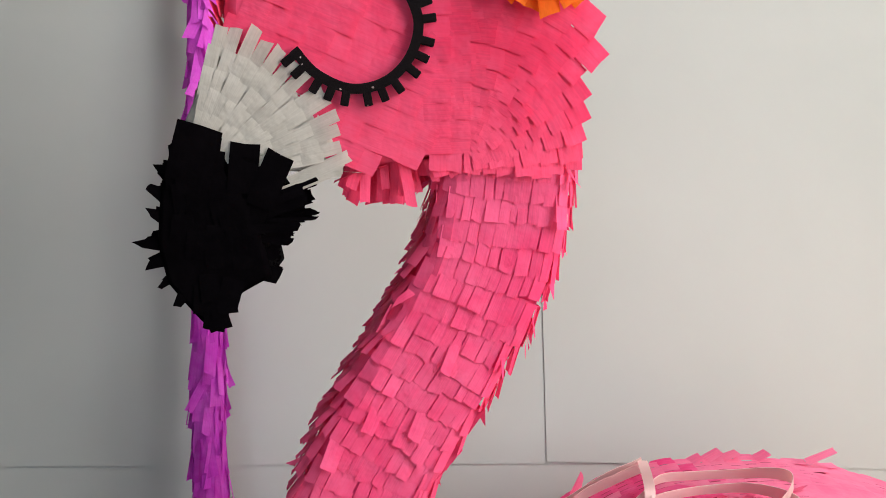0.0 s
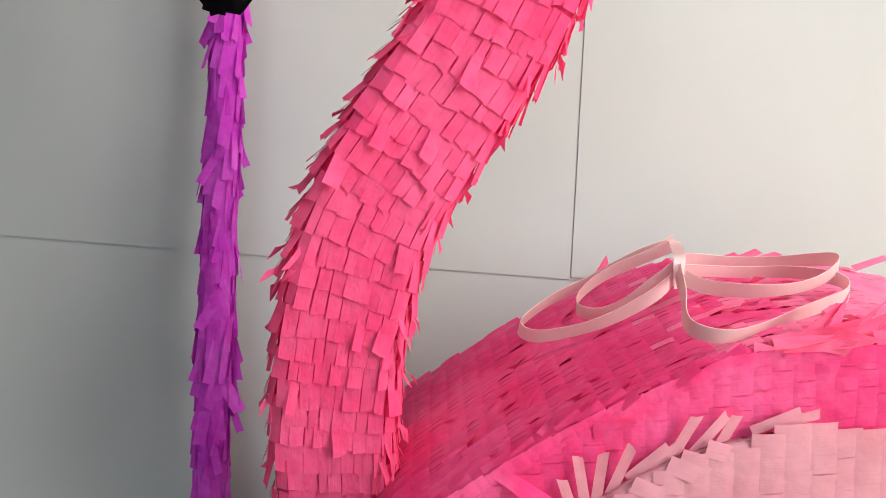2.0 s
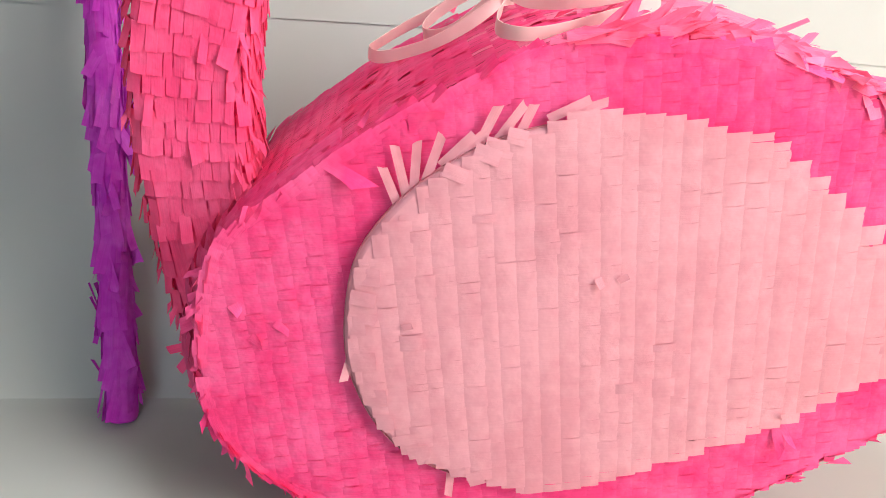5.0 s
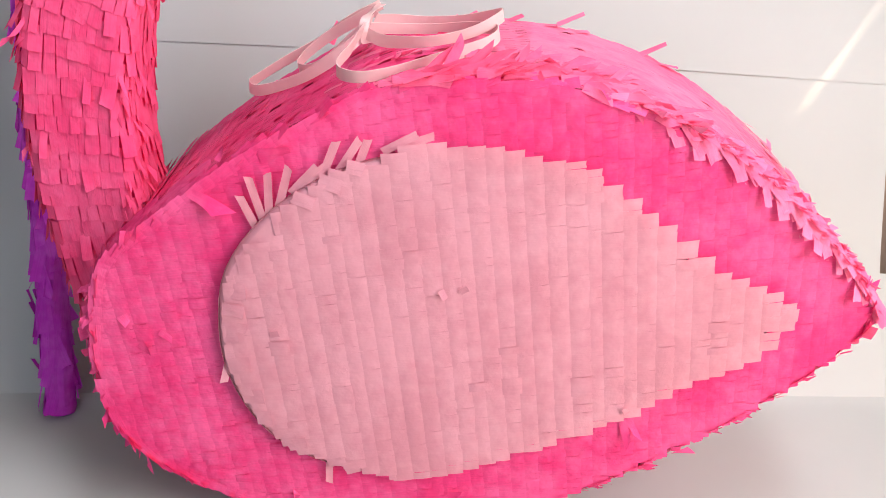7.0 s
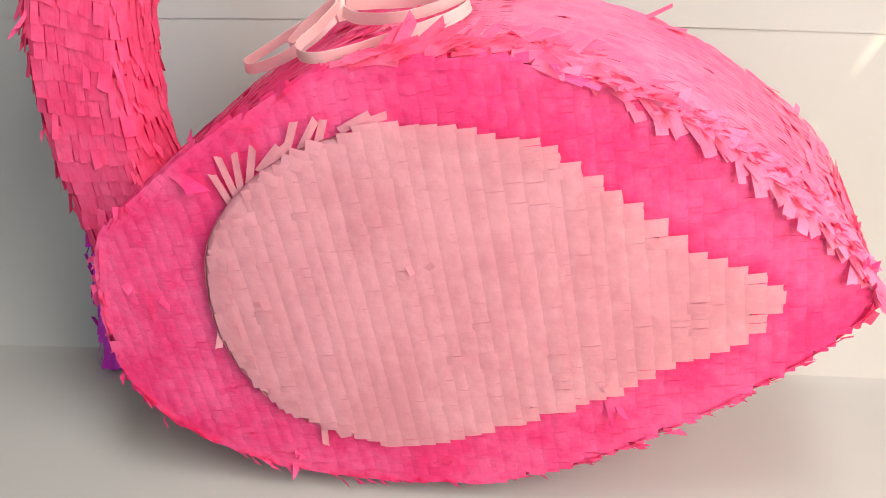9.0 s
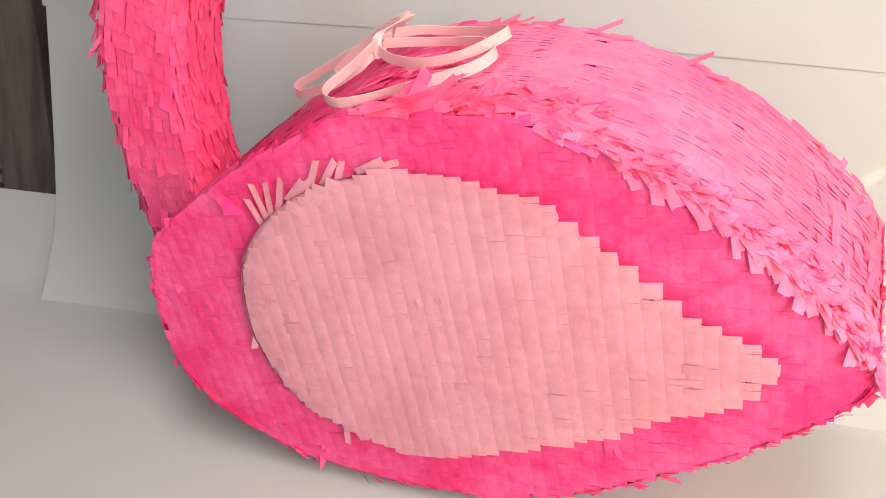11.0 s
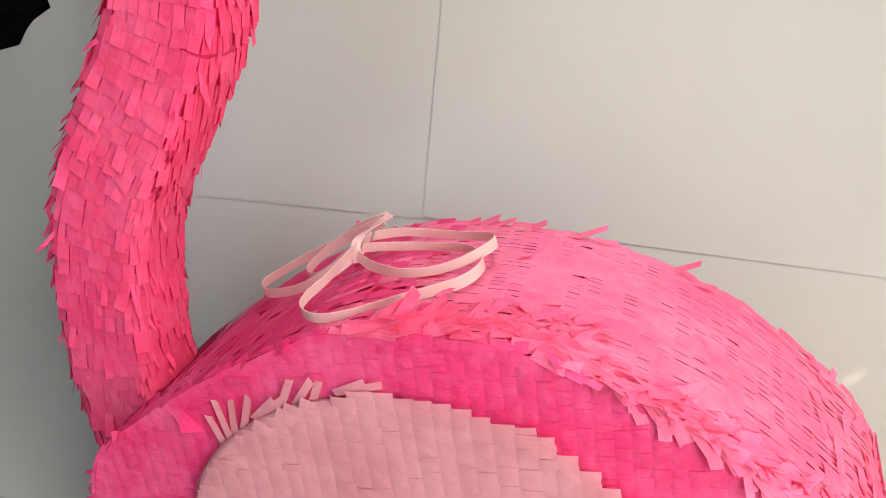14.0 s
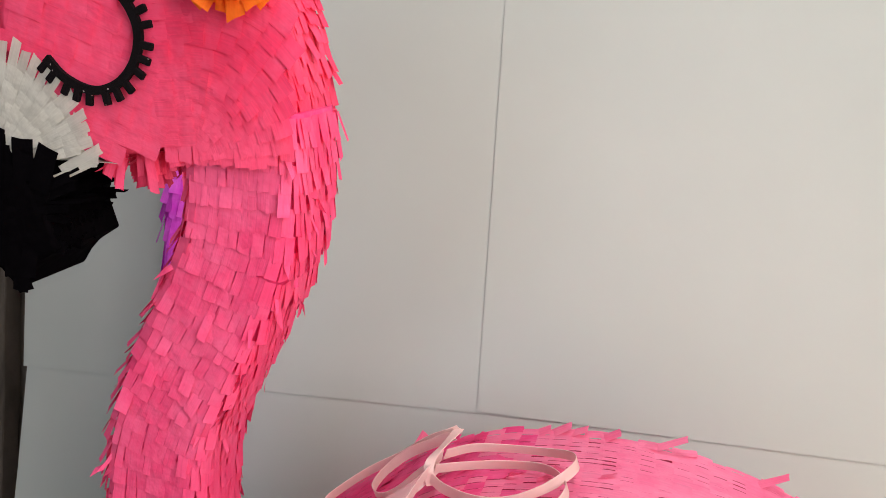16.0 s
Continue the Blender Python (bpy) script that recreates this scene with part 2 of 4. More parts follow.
def slab(loop, y0, y1, round_by=0.006, puff=0.0, flare=None):
    """A closed outline of (x, z) as a solid from y0 (front) to y1, its rims rounded, its sides puffed out a little."""
    bm = bmesh.new()
    rings = []
    for y, d in ((y0, round_by), (y0 + round_by * 0.3, round_by * 0.3), (y0 + round_by, 0), (y0 * 0.92 + y1 * 0.08, 0), (y0 * 0.85 + y1 * 0.15, 0), (y0 * 0.75 + y1 * 0.25, -puff), ((y0 + y1) / 2, -puff),
                 (y1 - round_by, 0), (y1 - round_by * 0.3, round_by * 0.3), (y1, round_by)):
        more = flare(loop, y) if flare else np.zeros((len(loop), 2))
        rings.append([bm.verts.new((p[0] + q[0], y, p[1] + q[1])) for p, q in zip(inset(loop, d), more)])
    for a, b in zip(rings, rings[1:]):
        for i in range(len(loop)):
            j = (i + 1) % len(loop)
            bm.faces.new((a[i], a[j], b[j], b[i]))
    bm.faces.new(rings[0])
    bm.faces.new(list(reversed(rings[-1])))
    bmesh.ops.recalc_face_normals(bm, faces=bm.faces)
    return bm


def inside(x, z, loop):
    hit = False
    for (xa, za), (xb, zb) in zip(loop, np.roll(loop, -1, 0)):
        if (za > z) != (zb > z) and x < (xb - xa) * (z - za) / (zb - za) + xa:
            hit = not hit
    return hit


# ---- paper tabs: the cut ends of the fringed strips ----
TAB_SHAPES = []
rnd = random.Random(7)
for k in range(40):
    skew, curl, twist, wave = rnd.uniform(-0.05, 0.05), rnd.uniform(-0.03, 0.05), rnd.uniform(-0.025, 0.025), rnd.uniform(0, 6)
    narrow = rnd.uniform(0.95, 1.0)
    puff = 0.018
    if 14 <= k < 22:
        skew, curl, twist, puff, narrow = skew * 0.1, -0.030, 0.0, 0.0, 1.0
    if k >= 22:
        skew, curl, twist, narrow = rnd.uniform(-0.3, 0.3), rnd.uniform(-0.1, 0.3), rnd.uniform(-0.2, 0.2), rnd.choice((0.45, 0.6, 0.8, 0.95))
    if k >= 32:
        skew, curl, twist, narrow = rnd.uniform(-0.1, 0.1), rnd.uniform(-0.05, 0.1), rnd.uniform(-0.1, 0.1), rnd.uniform(0.15, 0.4)
    verts = []
    for j in range(5):
        v = j / 4
        for i in range(3):
            u = (i - 1) / 2
            end = skew * u * 2 + (0.02 * math.sin(wave + 9 * u) if j == 4 else 0)
            verts.append((u * (1 + (narrow - 1) * v), v * (1 + end * v), curl * v * v + (0.024 * math.sin(math.pi * v) if 14 <= k < 22 else 0) + twist * u * 2 * v + puff * math.sin(wave + 5 * v) * (1 - 4 * u * u)))
    faces = [(j * 3 + i, j * 3 + i + 1, j * 3 + i + 4, j * 3 + i + 3) for j in range(4) for i in range(2)]
    TAB_SHAPES.append((np.array(verts), faces))

TAB_MESHES = {}
TAB_UV = np.array([((i % 3) / 2, (i // 3) / 4) for i in range(15)])


def lay_grain(me):
    """Lays the paper's grain along each tab of a mesh, every tab on a stretch of its own."""
    lay = me.uv_layers.new(name="grain")
    at = np.empty(len(me.loops), dtype=np.int32)
    me.loops.foreach_get("vertex_index", at)
    uv = TAB_UV[at % 15] + np.stack([(at // 15) * 3.7, (at // 15) * 1.9], axis=1)
    lay.data.foreach_set("uv", uv.astype(np.float32).ravel())


def tab_mesh(mat, k):
    if (mat.name, k) not in TAB_MESHES:
        me = bpy.data.meshes.new("paper_tab")
        me.from_pydata(TAB_SHAPES[k][0].tolist(), [], TAB_SHAPES[k][1])
        me.polygons.foreach_set("use_smooth", [True] * len(me.polygons))
        me.materials.append(mat)
        lay_grain(me)
        TAB_MESHES[mat.name, k] = me
    return TAB_MESHES[mat.name, k]


def tab_pose(at, way, normal, wide, long, lift):
    """A tab glued at `at`, its free end along `way`, lifted by `lift` degrees off the surface with that normal."""
    n = Vector(normal).normalized()
    w = Vector(way)
    w = (w - n * w.dot(n)).normalized()
    side = w.cross(n)
    w2 = w * math.cos(radians(lift)) + n * math.sin(radians(lift))
    n2 = side.cross(w2)
    m = Matrix((side * wide, w2 * long, n2 * long)).transposed().to_4x4()
    m.translation = at
    return m


def finish_tabs(poses, mat, parent, keep=290, name="paper_tab", shapes=(0, 14)):
    """The first `keep` tabs as pieces of their own, the rest joined into one."""
    r = random.Random(len(poses))
    picks = [r.randrange(*shapes) for _ in poses]
    for m, k in list(zip(poses, picks))[:keep]:
        ob = new(name, tab_mesh(mat, k))
        ob.parent = parent
        ob.matrix_basis = m
    rest = list(zip(poses, picks))[keep:]
    if rest:
        verts, faces = [], []
        for m, k in rest:
            v, f = TAB_SHAPES[k]
            a = np.array(m)
            off = len(verts)
            verts.extend((v @ a[:3, :3].T + a[:3, 3]).tolist())
            faces.extend([tuple(i + off for i in q) for q in f])
        me = bpy.data.meshes.new("paper_fringe")
        me.from_pydata(verts, [], faces)
        me.polygons.foreach_set("use_smooth", [True] * len(me.polygons))
        me.materials.append(mat)
        lay_grain(me)
        ob = new("paper_fringe", me)
        ob.parent = parent
        tagged(ob, kind="stuff")


# ---- the setting ----
def wall(name, spans, mat, label=""):
    bm = bmesh.new()
    for s in spans:
        box(bm, *s)
    return tagged(part(name, bm, mat, None, label), kind="structure")


wall("floor", [(-1.75, 1.52, -2.05, 1.20, -0.12, -0.012)], EARTH, "dark trodden floor under the paper")
wall("ceiling", [(-1.75, 0.40, -2.05, 2.10, 2.4, 2.5), (1.00, 1.52, -2.05, 2.10, 2.4, 2.5), (0.40, 1.00, -2.05, -0.35, 2.4, 2.5), (0.40, 1.00, 0.55, 2.10, 2.4, 2.5)], LIME, "plain pale ceiling, unseen, with an opening added for the top lamp")
# added outside, never in view: blocks direct sun at the window
wall("sun_blocker", [(1.53, 5.2, -2.4, -0.30, 2.42, 2.5), (1.53, 4.2, -0.30, 0.02, 2.42, 2.5)], LIME, "unseen slabs added outside to keep the sun out of the window")
# unseen closing wall, made dark to cut bounced light on the left
wall("wall_left", [(-1.85, -1.75, -2.05, 2.10, -0.12, 2.5)], WOOD, "unseen dark wooden wall that keeps bounce off the left")
# right wall: window opening; the unseen foot gap and boarded opening are added for sun
wall("wall_right", [(1.42, 1.52, -2.05, -0.90, -0.12, 2.4), (1.42, 1.52, 0.10, 0.22, 0.28, 2.4), (1.42, 1.52, -0.50, 0.22, -0.12, 0.03), (1.42, 1.52, 1.02, 2.10, -0.12, 2.4), (1.42, 1.52, -0.90, -0.50, -0.12, 0.60), (1.42, 1.52, -0.50, 0.10, 0.36, 0.60),
                    (1.42, 1.52, -0.90, 0.10, 1.80, 2.4), (1.42, 1.52, 0.22, 1.02, -0.12, 0.03), (1.42, 1.52, 0.22, 1.02, 1.20, 2.4), (1.42, 1.52, 0.22, 0.62, 0.25, 1.20), (1.42, 1.52, 0.62, 1.02, 0.03, 0.15)], OCHRE, "unseen wall, ochre to warm the bounce, with a window opening and an added foot gap")


def shutter():
    """Unseen thin boards added over the far opening; their crack shapes a sliver of sun, the foot gap a patch."""
    bm = bmesh.new()

    def at(x, y, z):
        k = (1.524 - x) / SUN.x
        return Vector((1.524, y + SUN.y * k, z + SUN.z * k))
    a, b = at(0.682, 0.850, 0.215), at(0.932, 0.946, 0.530)
    step = b - a
    side = Vector((0, -step.z, step.y)).normalized()
    low, high = [], []
    for s, w in ((-1.4, 0), (0.05, 0.0), (0.11, 0.0042), (0.18, 0.0), (0.25, 0.0), (0.34, 0.0016), (0.44, 0.0036), (0.52, 0.0040), (0.64, 0.0026), (0.8, 0.0016), (1.0, 0.0), (2.4, 0.0)):
        p = a + step * s
        low.append(p - side * w)
        high.append(p + side * w)
    for line, d in ((low, -1.0), (high, 1.0)):
        for thick in (0.0, 0.003):
            inner = [bm.verts.new(p + Vector((thick, 0, 0)) + side * (-0.0002 * d)) for p in line]
            outer = [bm.verts.new(p + Vector((thick, 0, 0)) + side * (d * (0.55 if d > 0 else 0.46))) for p in line]
            for i in range(len(line) - 1):
                bm.faces.new((inner[i], inner[i + 1], outer[i + 1], outer[i]))
    return tagged(part("shutter", bm, WOOD, None, "unseen boards added over a wall opening, their crack shaping a sun streak"), kind="structure")


shutter()
# front wall, out of view, with a doorway added for the fill lamp
wall("wall_front", [(-1.75, -1.05, -2.05, -1.95, -0.12, 2.4), (0.05, 1.42, -2.05, -1.95, -0.12, 2.4), (-1.05, 0.05, -2.05, -1.95, 2.15, 2.4)], PLASTER, "unseen rough plastered wall with a doorway added for the fill lamp")


def leaning(name, x0, x1, y0, y1, z0, z1, mat, label, category="", bevel=0.004, rough_edge=0.0, aslant=0.0):
    """An upright slab that leans back with the old wall."""
    bm = bmesh.new()
    box(bm, x0, x1, y0, y1, z0, z1, bevel)
    if rough_edge:
        bmesh.ops.subdivide_edges(bm, edges=[e for e in bm.edges if abs(e.verts[0].co.z - e.verts[1].co.z) > 0.5], cuts=40, use_grid_fill=True)
        for v in bm.verts:
            v.co.x += rough_edge * noise.noise((v.co.x * 3, 0, v.co.z * 9)) + 0.4 * rough_edge * noise.noise((v.co.x * 3, 2, v.co.z * 40))
    for v in bm.verts:
        v.co.y += 0.36 * v.co.z
        v.co.x += aslant * v.co.z
    return tagged(part(name, bm, mat), label, category, kind="structure")


leaning("wall_back", -1.75, 1.42, 1.06, 1.20, -0.10, 2.39, PLASTER, "rough grey-green plastered wall", bevel=0)
post = leaning("wooden_post", -0.788, -0.653, 0.985, 1.028, -0.010, 2.30, WOOD, "weathered dark wooden post against the wall", "post", rough_edge=0.003, aslant=-0.092)
# added dark board that stands for the shaded gap between post and paper
leaning("dark_gap_board", -0.700, -0.42, 1.034, 1.056, -0.010, 2.30, WOOD, "dark board added for the shaded gap behind the post", "board", aslant=-0.06)
leaning("wooden_beam", -1.70, -0.83, 1.010, 1.056, 0.355, 0.62, WOOD, "dark wooden beam on the plastered wall", "beam", rough_edge=0.0)
leaning("wooden_post", 0.88, 1.38, 0.985, 1.055, -0.010, 2.30, SUNLIT_WOOD, "weathered wooden post against the wall, warm light in its brown colour", "post", rough_edge=0.006)


for x, z in ((-0.820, 0.458), (-0.733, 0.453)):
    bm = bmesh.new()
    bmesh.ops.create_uvsphere(bm, u_segments=10, v_segments=6, radius=0.006, matrix=Matrix.Translation((x, 0.985 + 0.36 * z, z)))
    smooth(part("bolt", bm, EARTH, post, "dark rusted bolt head"))


SLOPE, FOOT = 0.365, 0.7555


def wall_y(z):
    return FOOT + SLOPE * z


def sheet(name, x0, x1, profile, label, bow=0.0, corner=0.0, tilt=0.0, fall=0.0, close=0.0):
    """A hanging or lying sheet of paper: a strip of the profile (y, z) from x0 to x1, 0.6 mm thick; fall: how its lower edge drops along x."""
    line = spline(profile, 40, closed=False)
    nx = 24
    bm = bmesh.new()
    faces_of = []
    for off in (0.0, 0.0006):
        grid = []
        for i in range(nx + 1):
            s = i / nx
            x = x0 + (x1 - x0) * s
            row = []
            for j, (y, z) in enumerate(line):
                curl = corner * math.exp(-s * 7) * math.exp(-j / 5.0)
                drop = fall * (x - x0) * (1 - j / 39)
                y, z = y + SLOPE * drop, z + drop
                row.append(bm.verts.new((x - tilt * (1 - s) * (z - line[0][1]), y + off + 0.0015 * noise.noise((x * 4, z * 5, 1)) + bow * math.sin(math.pi * s) + close * s - curl, z + (off if abs(z) < 0.02 else 0))))
            grid.append(row)
        faces_of.append(grid)
    a, b = faces_of
    for i in range(nx):
        for j in range(39):
            bm.faces.new((a[i][j], a[i + 1][j], a[i + 1][j + 1], a[i][j + 1]))
            bm.faces.new((b[i][j], b[i][j + 1], b[i + 1][j + 1], b[i + 1][j]))
    for i in range(nx):
        bm.faces.new((a[i][0], b[i][0], b[i + 1][0], a[i + 1][0]))
        bm.faces.new((a[i][39], a[i + 1][39], b[i + 1][39], b[i][39]))
    for j in range(39):
        bm.faces.new((a[0][j], a[0][j + 1], b[0][j + 1], b[0][j]))
        bm.faces.new((a[nx][j], b[nx][j], b[nx][j + 1], a[nx][j + 1]))
    bmesh.ops.recalc_face_normals(bm, faces=bm.faces)
    for e in bm.edges:
        if len(e.link_faces) == 2 and e.calc_face_angle(0) > 0.6:
            e.smooth = False
    ob = smooth(part(name, bm, SHEET))
    return tagged(ob, label, "paper sheet", "backdrop sheets", "structure")


sheet("backdrop_floor", -0.635, 1.36, [(-0.65, 0.0), (-0.2, 0.0), (0.3, 0.0), (0.6, 0.0), (0.70, 0.001), (0.738, 0.010), (0.768, 0.045), (0.788, 0.090), (0.807, 0.138)], "large white paper sheet lying on the floor, its back edge bent up")
sheet("backdrop_lower", -0.450, 0.918, [(0.712, 0.002), (0.748, 0.05), (0.792, 0.12), (wall_y(0.25) - 0.002, 0.25), (wall_y(0.40) - 0.002, 0.40), (wall_y(0.56) - 0.002, 0.56)], "white paper sheet hanging behind the figure, foot on the floor", corner=0.012)
sheet("backdrop_upper_a", -0.455, 0.30, [(wall_y(0.4216) - 0.0037, 0.4216), (wall_y(0.7) - 0.0037, 0.70), (wall_y(1.0) - 0.0037, 1.0), (wall_y(1.42) - 0.0037, 1.42)], "white paper sheet hanging above the lower one", tilt=0.09, fall=-0.0226)
sheet("backdrop_upper_b", 0.2207, 0.925, [(wall_y(0.4094) - 0.0056, 0.4094), (wall_y(0.7) - 0.0056, 0.70), (wall_y(1.0) - 0.0056, 1.0), (wall_y(1.42) - 0.0056, 1.42)], "white paper sheet overlapping its neighbour", tilt=-0.0237, fall=-0.0494, close=0.0026)


# ---- the pinata ----
pinata = tagged(new("pinata"), "pink flamingo pinata covered in fringed tissue paper, standing on white paper", "pinata")
pinata.location = (0.33, 0.59, 0.0)
PIN = pinata.matrix_basis.copy()

BODY = spline([(-0.003, 0.240), (0.014, 0.310), (0.070, 0.362), (0.152, 0.420), (0.245, 0.470), (0.310, 0.483), (0.400, 0.483), (0.484, 0.462), (0.543, 0.436),
               (0.600, 0.398), (0.662, 0.345), (0.701, 0.305), (0.721, 0.269), (0.708, 0.235), (0.674, 0.198), (0.598, 0.135), (0.510, 0.076), (0.440, 0.042), (0.360, 0.024), (0.260, 0.020),
               (0.160, 0.031), (0.068, 0.068), (0.014, 0.120), (-0.005, 0.178)], 120)
WING = spline([(0.120, 0.285), (0.121, 0.205), (0.160, 0.130), (0.235, 0.088), (0.300, 0.083), (0.388, 0.110), (0.494, 0.156), (0.560, 0.200), (0.620, 0.236),
               (0.630, 0.285), (0.575, 0.312), (0.520, 0.352), (0.455, 0.402), (0.400, 0.424), (0.324, 0.433), (0.251, 0.420), (0.185, 0.382), (0.140, 0.335)], 90)
Y_FRONT, Y_BACK = 0.479, 0.718
rnd = random.Random(3)


def child(name, bm, mat, label=""):
    ob = part(name, bm, mat, pinata, label)
    ob.matrix_parent_inverse = PIN.inverted()
    return ob


def rim_frames(loop):
    t = np.roll(loop, -1, 0) - np.roll(loop, 1, 0)
    t /= np.linalg.norm(t, axis=1)[:, None]
    area2 = np.sum(loop[:, 0] * np.roll(loop[:, 1], -1) - np.roll(loop[:, 0], -1) * loop[:, 1])
    n = np.stack([t[:, 1], -t[:, 0]], axis=1) * (1 if area2 > 0 else -1)
    return t, n


def span(loop, z):
    """The least and greatest x of the outline at height z."""
    xs = [xa + (xb - xa) * (z - za) / (zb - za) for (xa, za), (xb, zb) in zip(loop, np.roll(loop, -1, 0)) if (za > z) != (zb > z)]
    return (min(xs), max(xs)) if xs else None


def spread(loop, y):
    """How far the body at depth y stands out beyond its front: it swells behind the breast and grows towards the tail."""
    _, n = rim_frames(loop)
    deep = (y - Y_FRONT) / (Y_BACK - Y_FRONT)
    tail_out = np.clip((loop[:, 0] - 0.36) / 0.3, 0, 1) ** 1.2 * 0.024 * deep
    breast_out = np.clip(-n[:, 0], 0, 1) ** 2 * np.clip((0.31 - loop[:, 1]) / 0.08, 0, 1) * 0.022 * math.sin(min(1.0, deep / 0.25) * math.pi / 2)
    return n * (tail_out + breast_out)[:, None]


# rim of the shell in the slits' shade colour, flat faces in HOT
body = smooth(child("body", slab(inset(BODY, 0.0045), Y_FRONT, Y_BACK, 0.004, 0.0, spread), SLIT_SHADE, "hot pink egg-shaped body of fringed tissue"))
body.data.materials.append(HOT)
for f in body.data.polygons:
    f.material_index = int(abs(f.normal.y) > 0.9)


LEAN_BY = radians(7.0)


def strips(loop, step, y, heights, long, past, skip=None, lift=(3.2, 5.4), open_slits=0.35, proud=0.03):
    """Strips on a flat face, leaning a little: tabs side by side up each strip, their cut ends towards +x, none beyond the outline by more than `past`."""
    made = []
    c7, s7 = math.cos(LEAN_BY), math.sin(LEAN_BY)
    turn = np.array(((c7, -s7), (s7, c7)))
    loop = loop @ turn
    skip = None if skip is None else skip @ turn
    x0 = loop[:, 0].min() - 0.006
    for c in range(int((loop[:, 0].max() - x0) / step) + 1):
        x = x0 + c * step + rnd.uniform(-0.0012, 0.0012)
        raised, reach = rnd.uniform(*lift), rnd.uniform(*long)
        tall = span(loop[:, ::-1], min(max(x + 0.012, loop[:, 0].min() + 0.003), loop[:, 0].max() - 0.003))
        z = tall[0] - 0.003 - rnd.uniform(0, 0.012)
        while z < tall[1] - 0.003:
            high = rnd.choice(heights) * rnd.uniform(0.9, 1.1)
            low = max(z, tall[0] - 0.003)
            high, z = min(z + high, tall[1] + 0.002) - low, low
            if high < 0.004:
                z += 0.004
                continue
            mid = z + high / 2
            ends = [span(loop, q) for q in (z + 0.001, mid, z + high - 0.001)]
            z += high
            if ends[1] is None:
                continue
            left, right = max(e[0] for e in ends if e) + 0.004, ends[1][1] if past > 0.01 else min(e[1] for e in ends if e) - 0.001
            a, b = max(x, left), min(x + reach + rnd.uniform(-0.0005, 0.0005), right + past)
            if b - a < 0.007 or x > right - 0.004 + past * 0.5 or (skip is not None and inside(a - 0.016, mid, skip) and inside(a + 0.05, mid, skip)):
                continue
            made.append(Matrix.Rotation(-LEAN_BY, 4, "Y") @ tab_pose((a, y, mid), (1, 0, rnd.uniform(-0.03, 0.03)), (0, -1, 0), high - (rnd.uniform(0.0004, 0.0011) if rnd.random() < open_slits else 0.0), b - a, raised + (rnd.uniform(2, 6) if rnd.random() < proud else 0)))
    return made


# front face: upright strips, their cut ends to the tail side
finish_tabs(strips(BODY, 0.0138, Y_FRONT - 0.0006, (0.006, 0.009, 0.012, 0.017), (0.0178, 0.0192), 0.002, WING, lift=(2.6, 3.6), open_slits=0.6, proud=0.12), HOT, body, shapes=(14, 22))

# short tabs along the front edge, closing the strips' ends
edge = spline(BODY, 190)
etan, enor = rim_frames(edge)
poses = []
for p, t, n in zip(edge, etan, enor):
    if n[0] > 0.25:
        continue
    way = t if t[0] > 0 else -t
    at = (p[0] - n[0] * 0.0062, Y_FRONT - 0.0012, p[1] - n[1] * 0.0062)
    poses.append(tab_pose(at, (way[0], 0, way[1] + rnd.uniform(-0.08, 0.08)), (0, -1, 0), rnd.uniform(0.009, 0.013), rnd.uniform(0.013, 0.018), rnd.uniform(1.5, 4)))
finish_tabs(poses, HOT, body, keep=120, shapes=(14, 22))

# ragged ends on the seam between face and rim
ragged_ends = []
for p, t, n in zip(edge, etan, enor):
    for k in range(2):
        if rnd.random() < 0.45 or (p[0] > 0.5 and n[1] > 0):
            continue
        way = t if t[0] > 0 else -t
        r = rnd.uniform(-0.004, 0.004)
        at = (p[0] + t[0] * r - n[0] * 0.003, Y_FRONT + rnd.uniform(-0.001, 0.004), p[1] + t[1] * r - n[1] * 0.003)
        turn = rnd.uniform(-0.25, 0.45)
        ragged_ends.append(tab_pose(at, (way[0] + n[0] * turn, 0, way[1] + n[1] * turn), (n[0] * 0.7, -0.7, n[1] * 0.7), rnd.uniform(0.005, 0.012), rnd.uniform(0.009, 0.020), rnd.uniform(1, 8) if rnd.random() < 0.85 else rnd.uniform(12, 30)))
finish_tabs(ragged_ends, HOT, body, keep=150)

# rim of the body: strips across its thickness, cut ends towards the tail
loop = spline(BODY, 112)
tan, nor = rim_frames(loop)
near, far, shoulder = [], [], []
tail = int(np.argmax(loop[:, 0]))
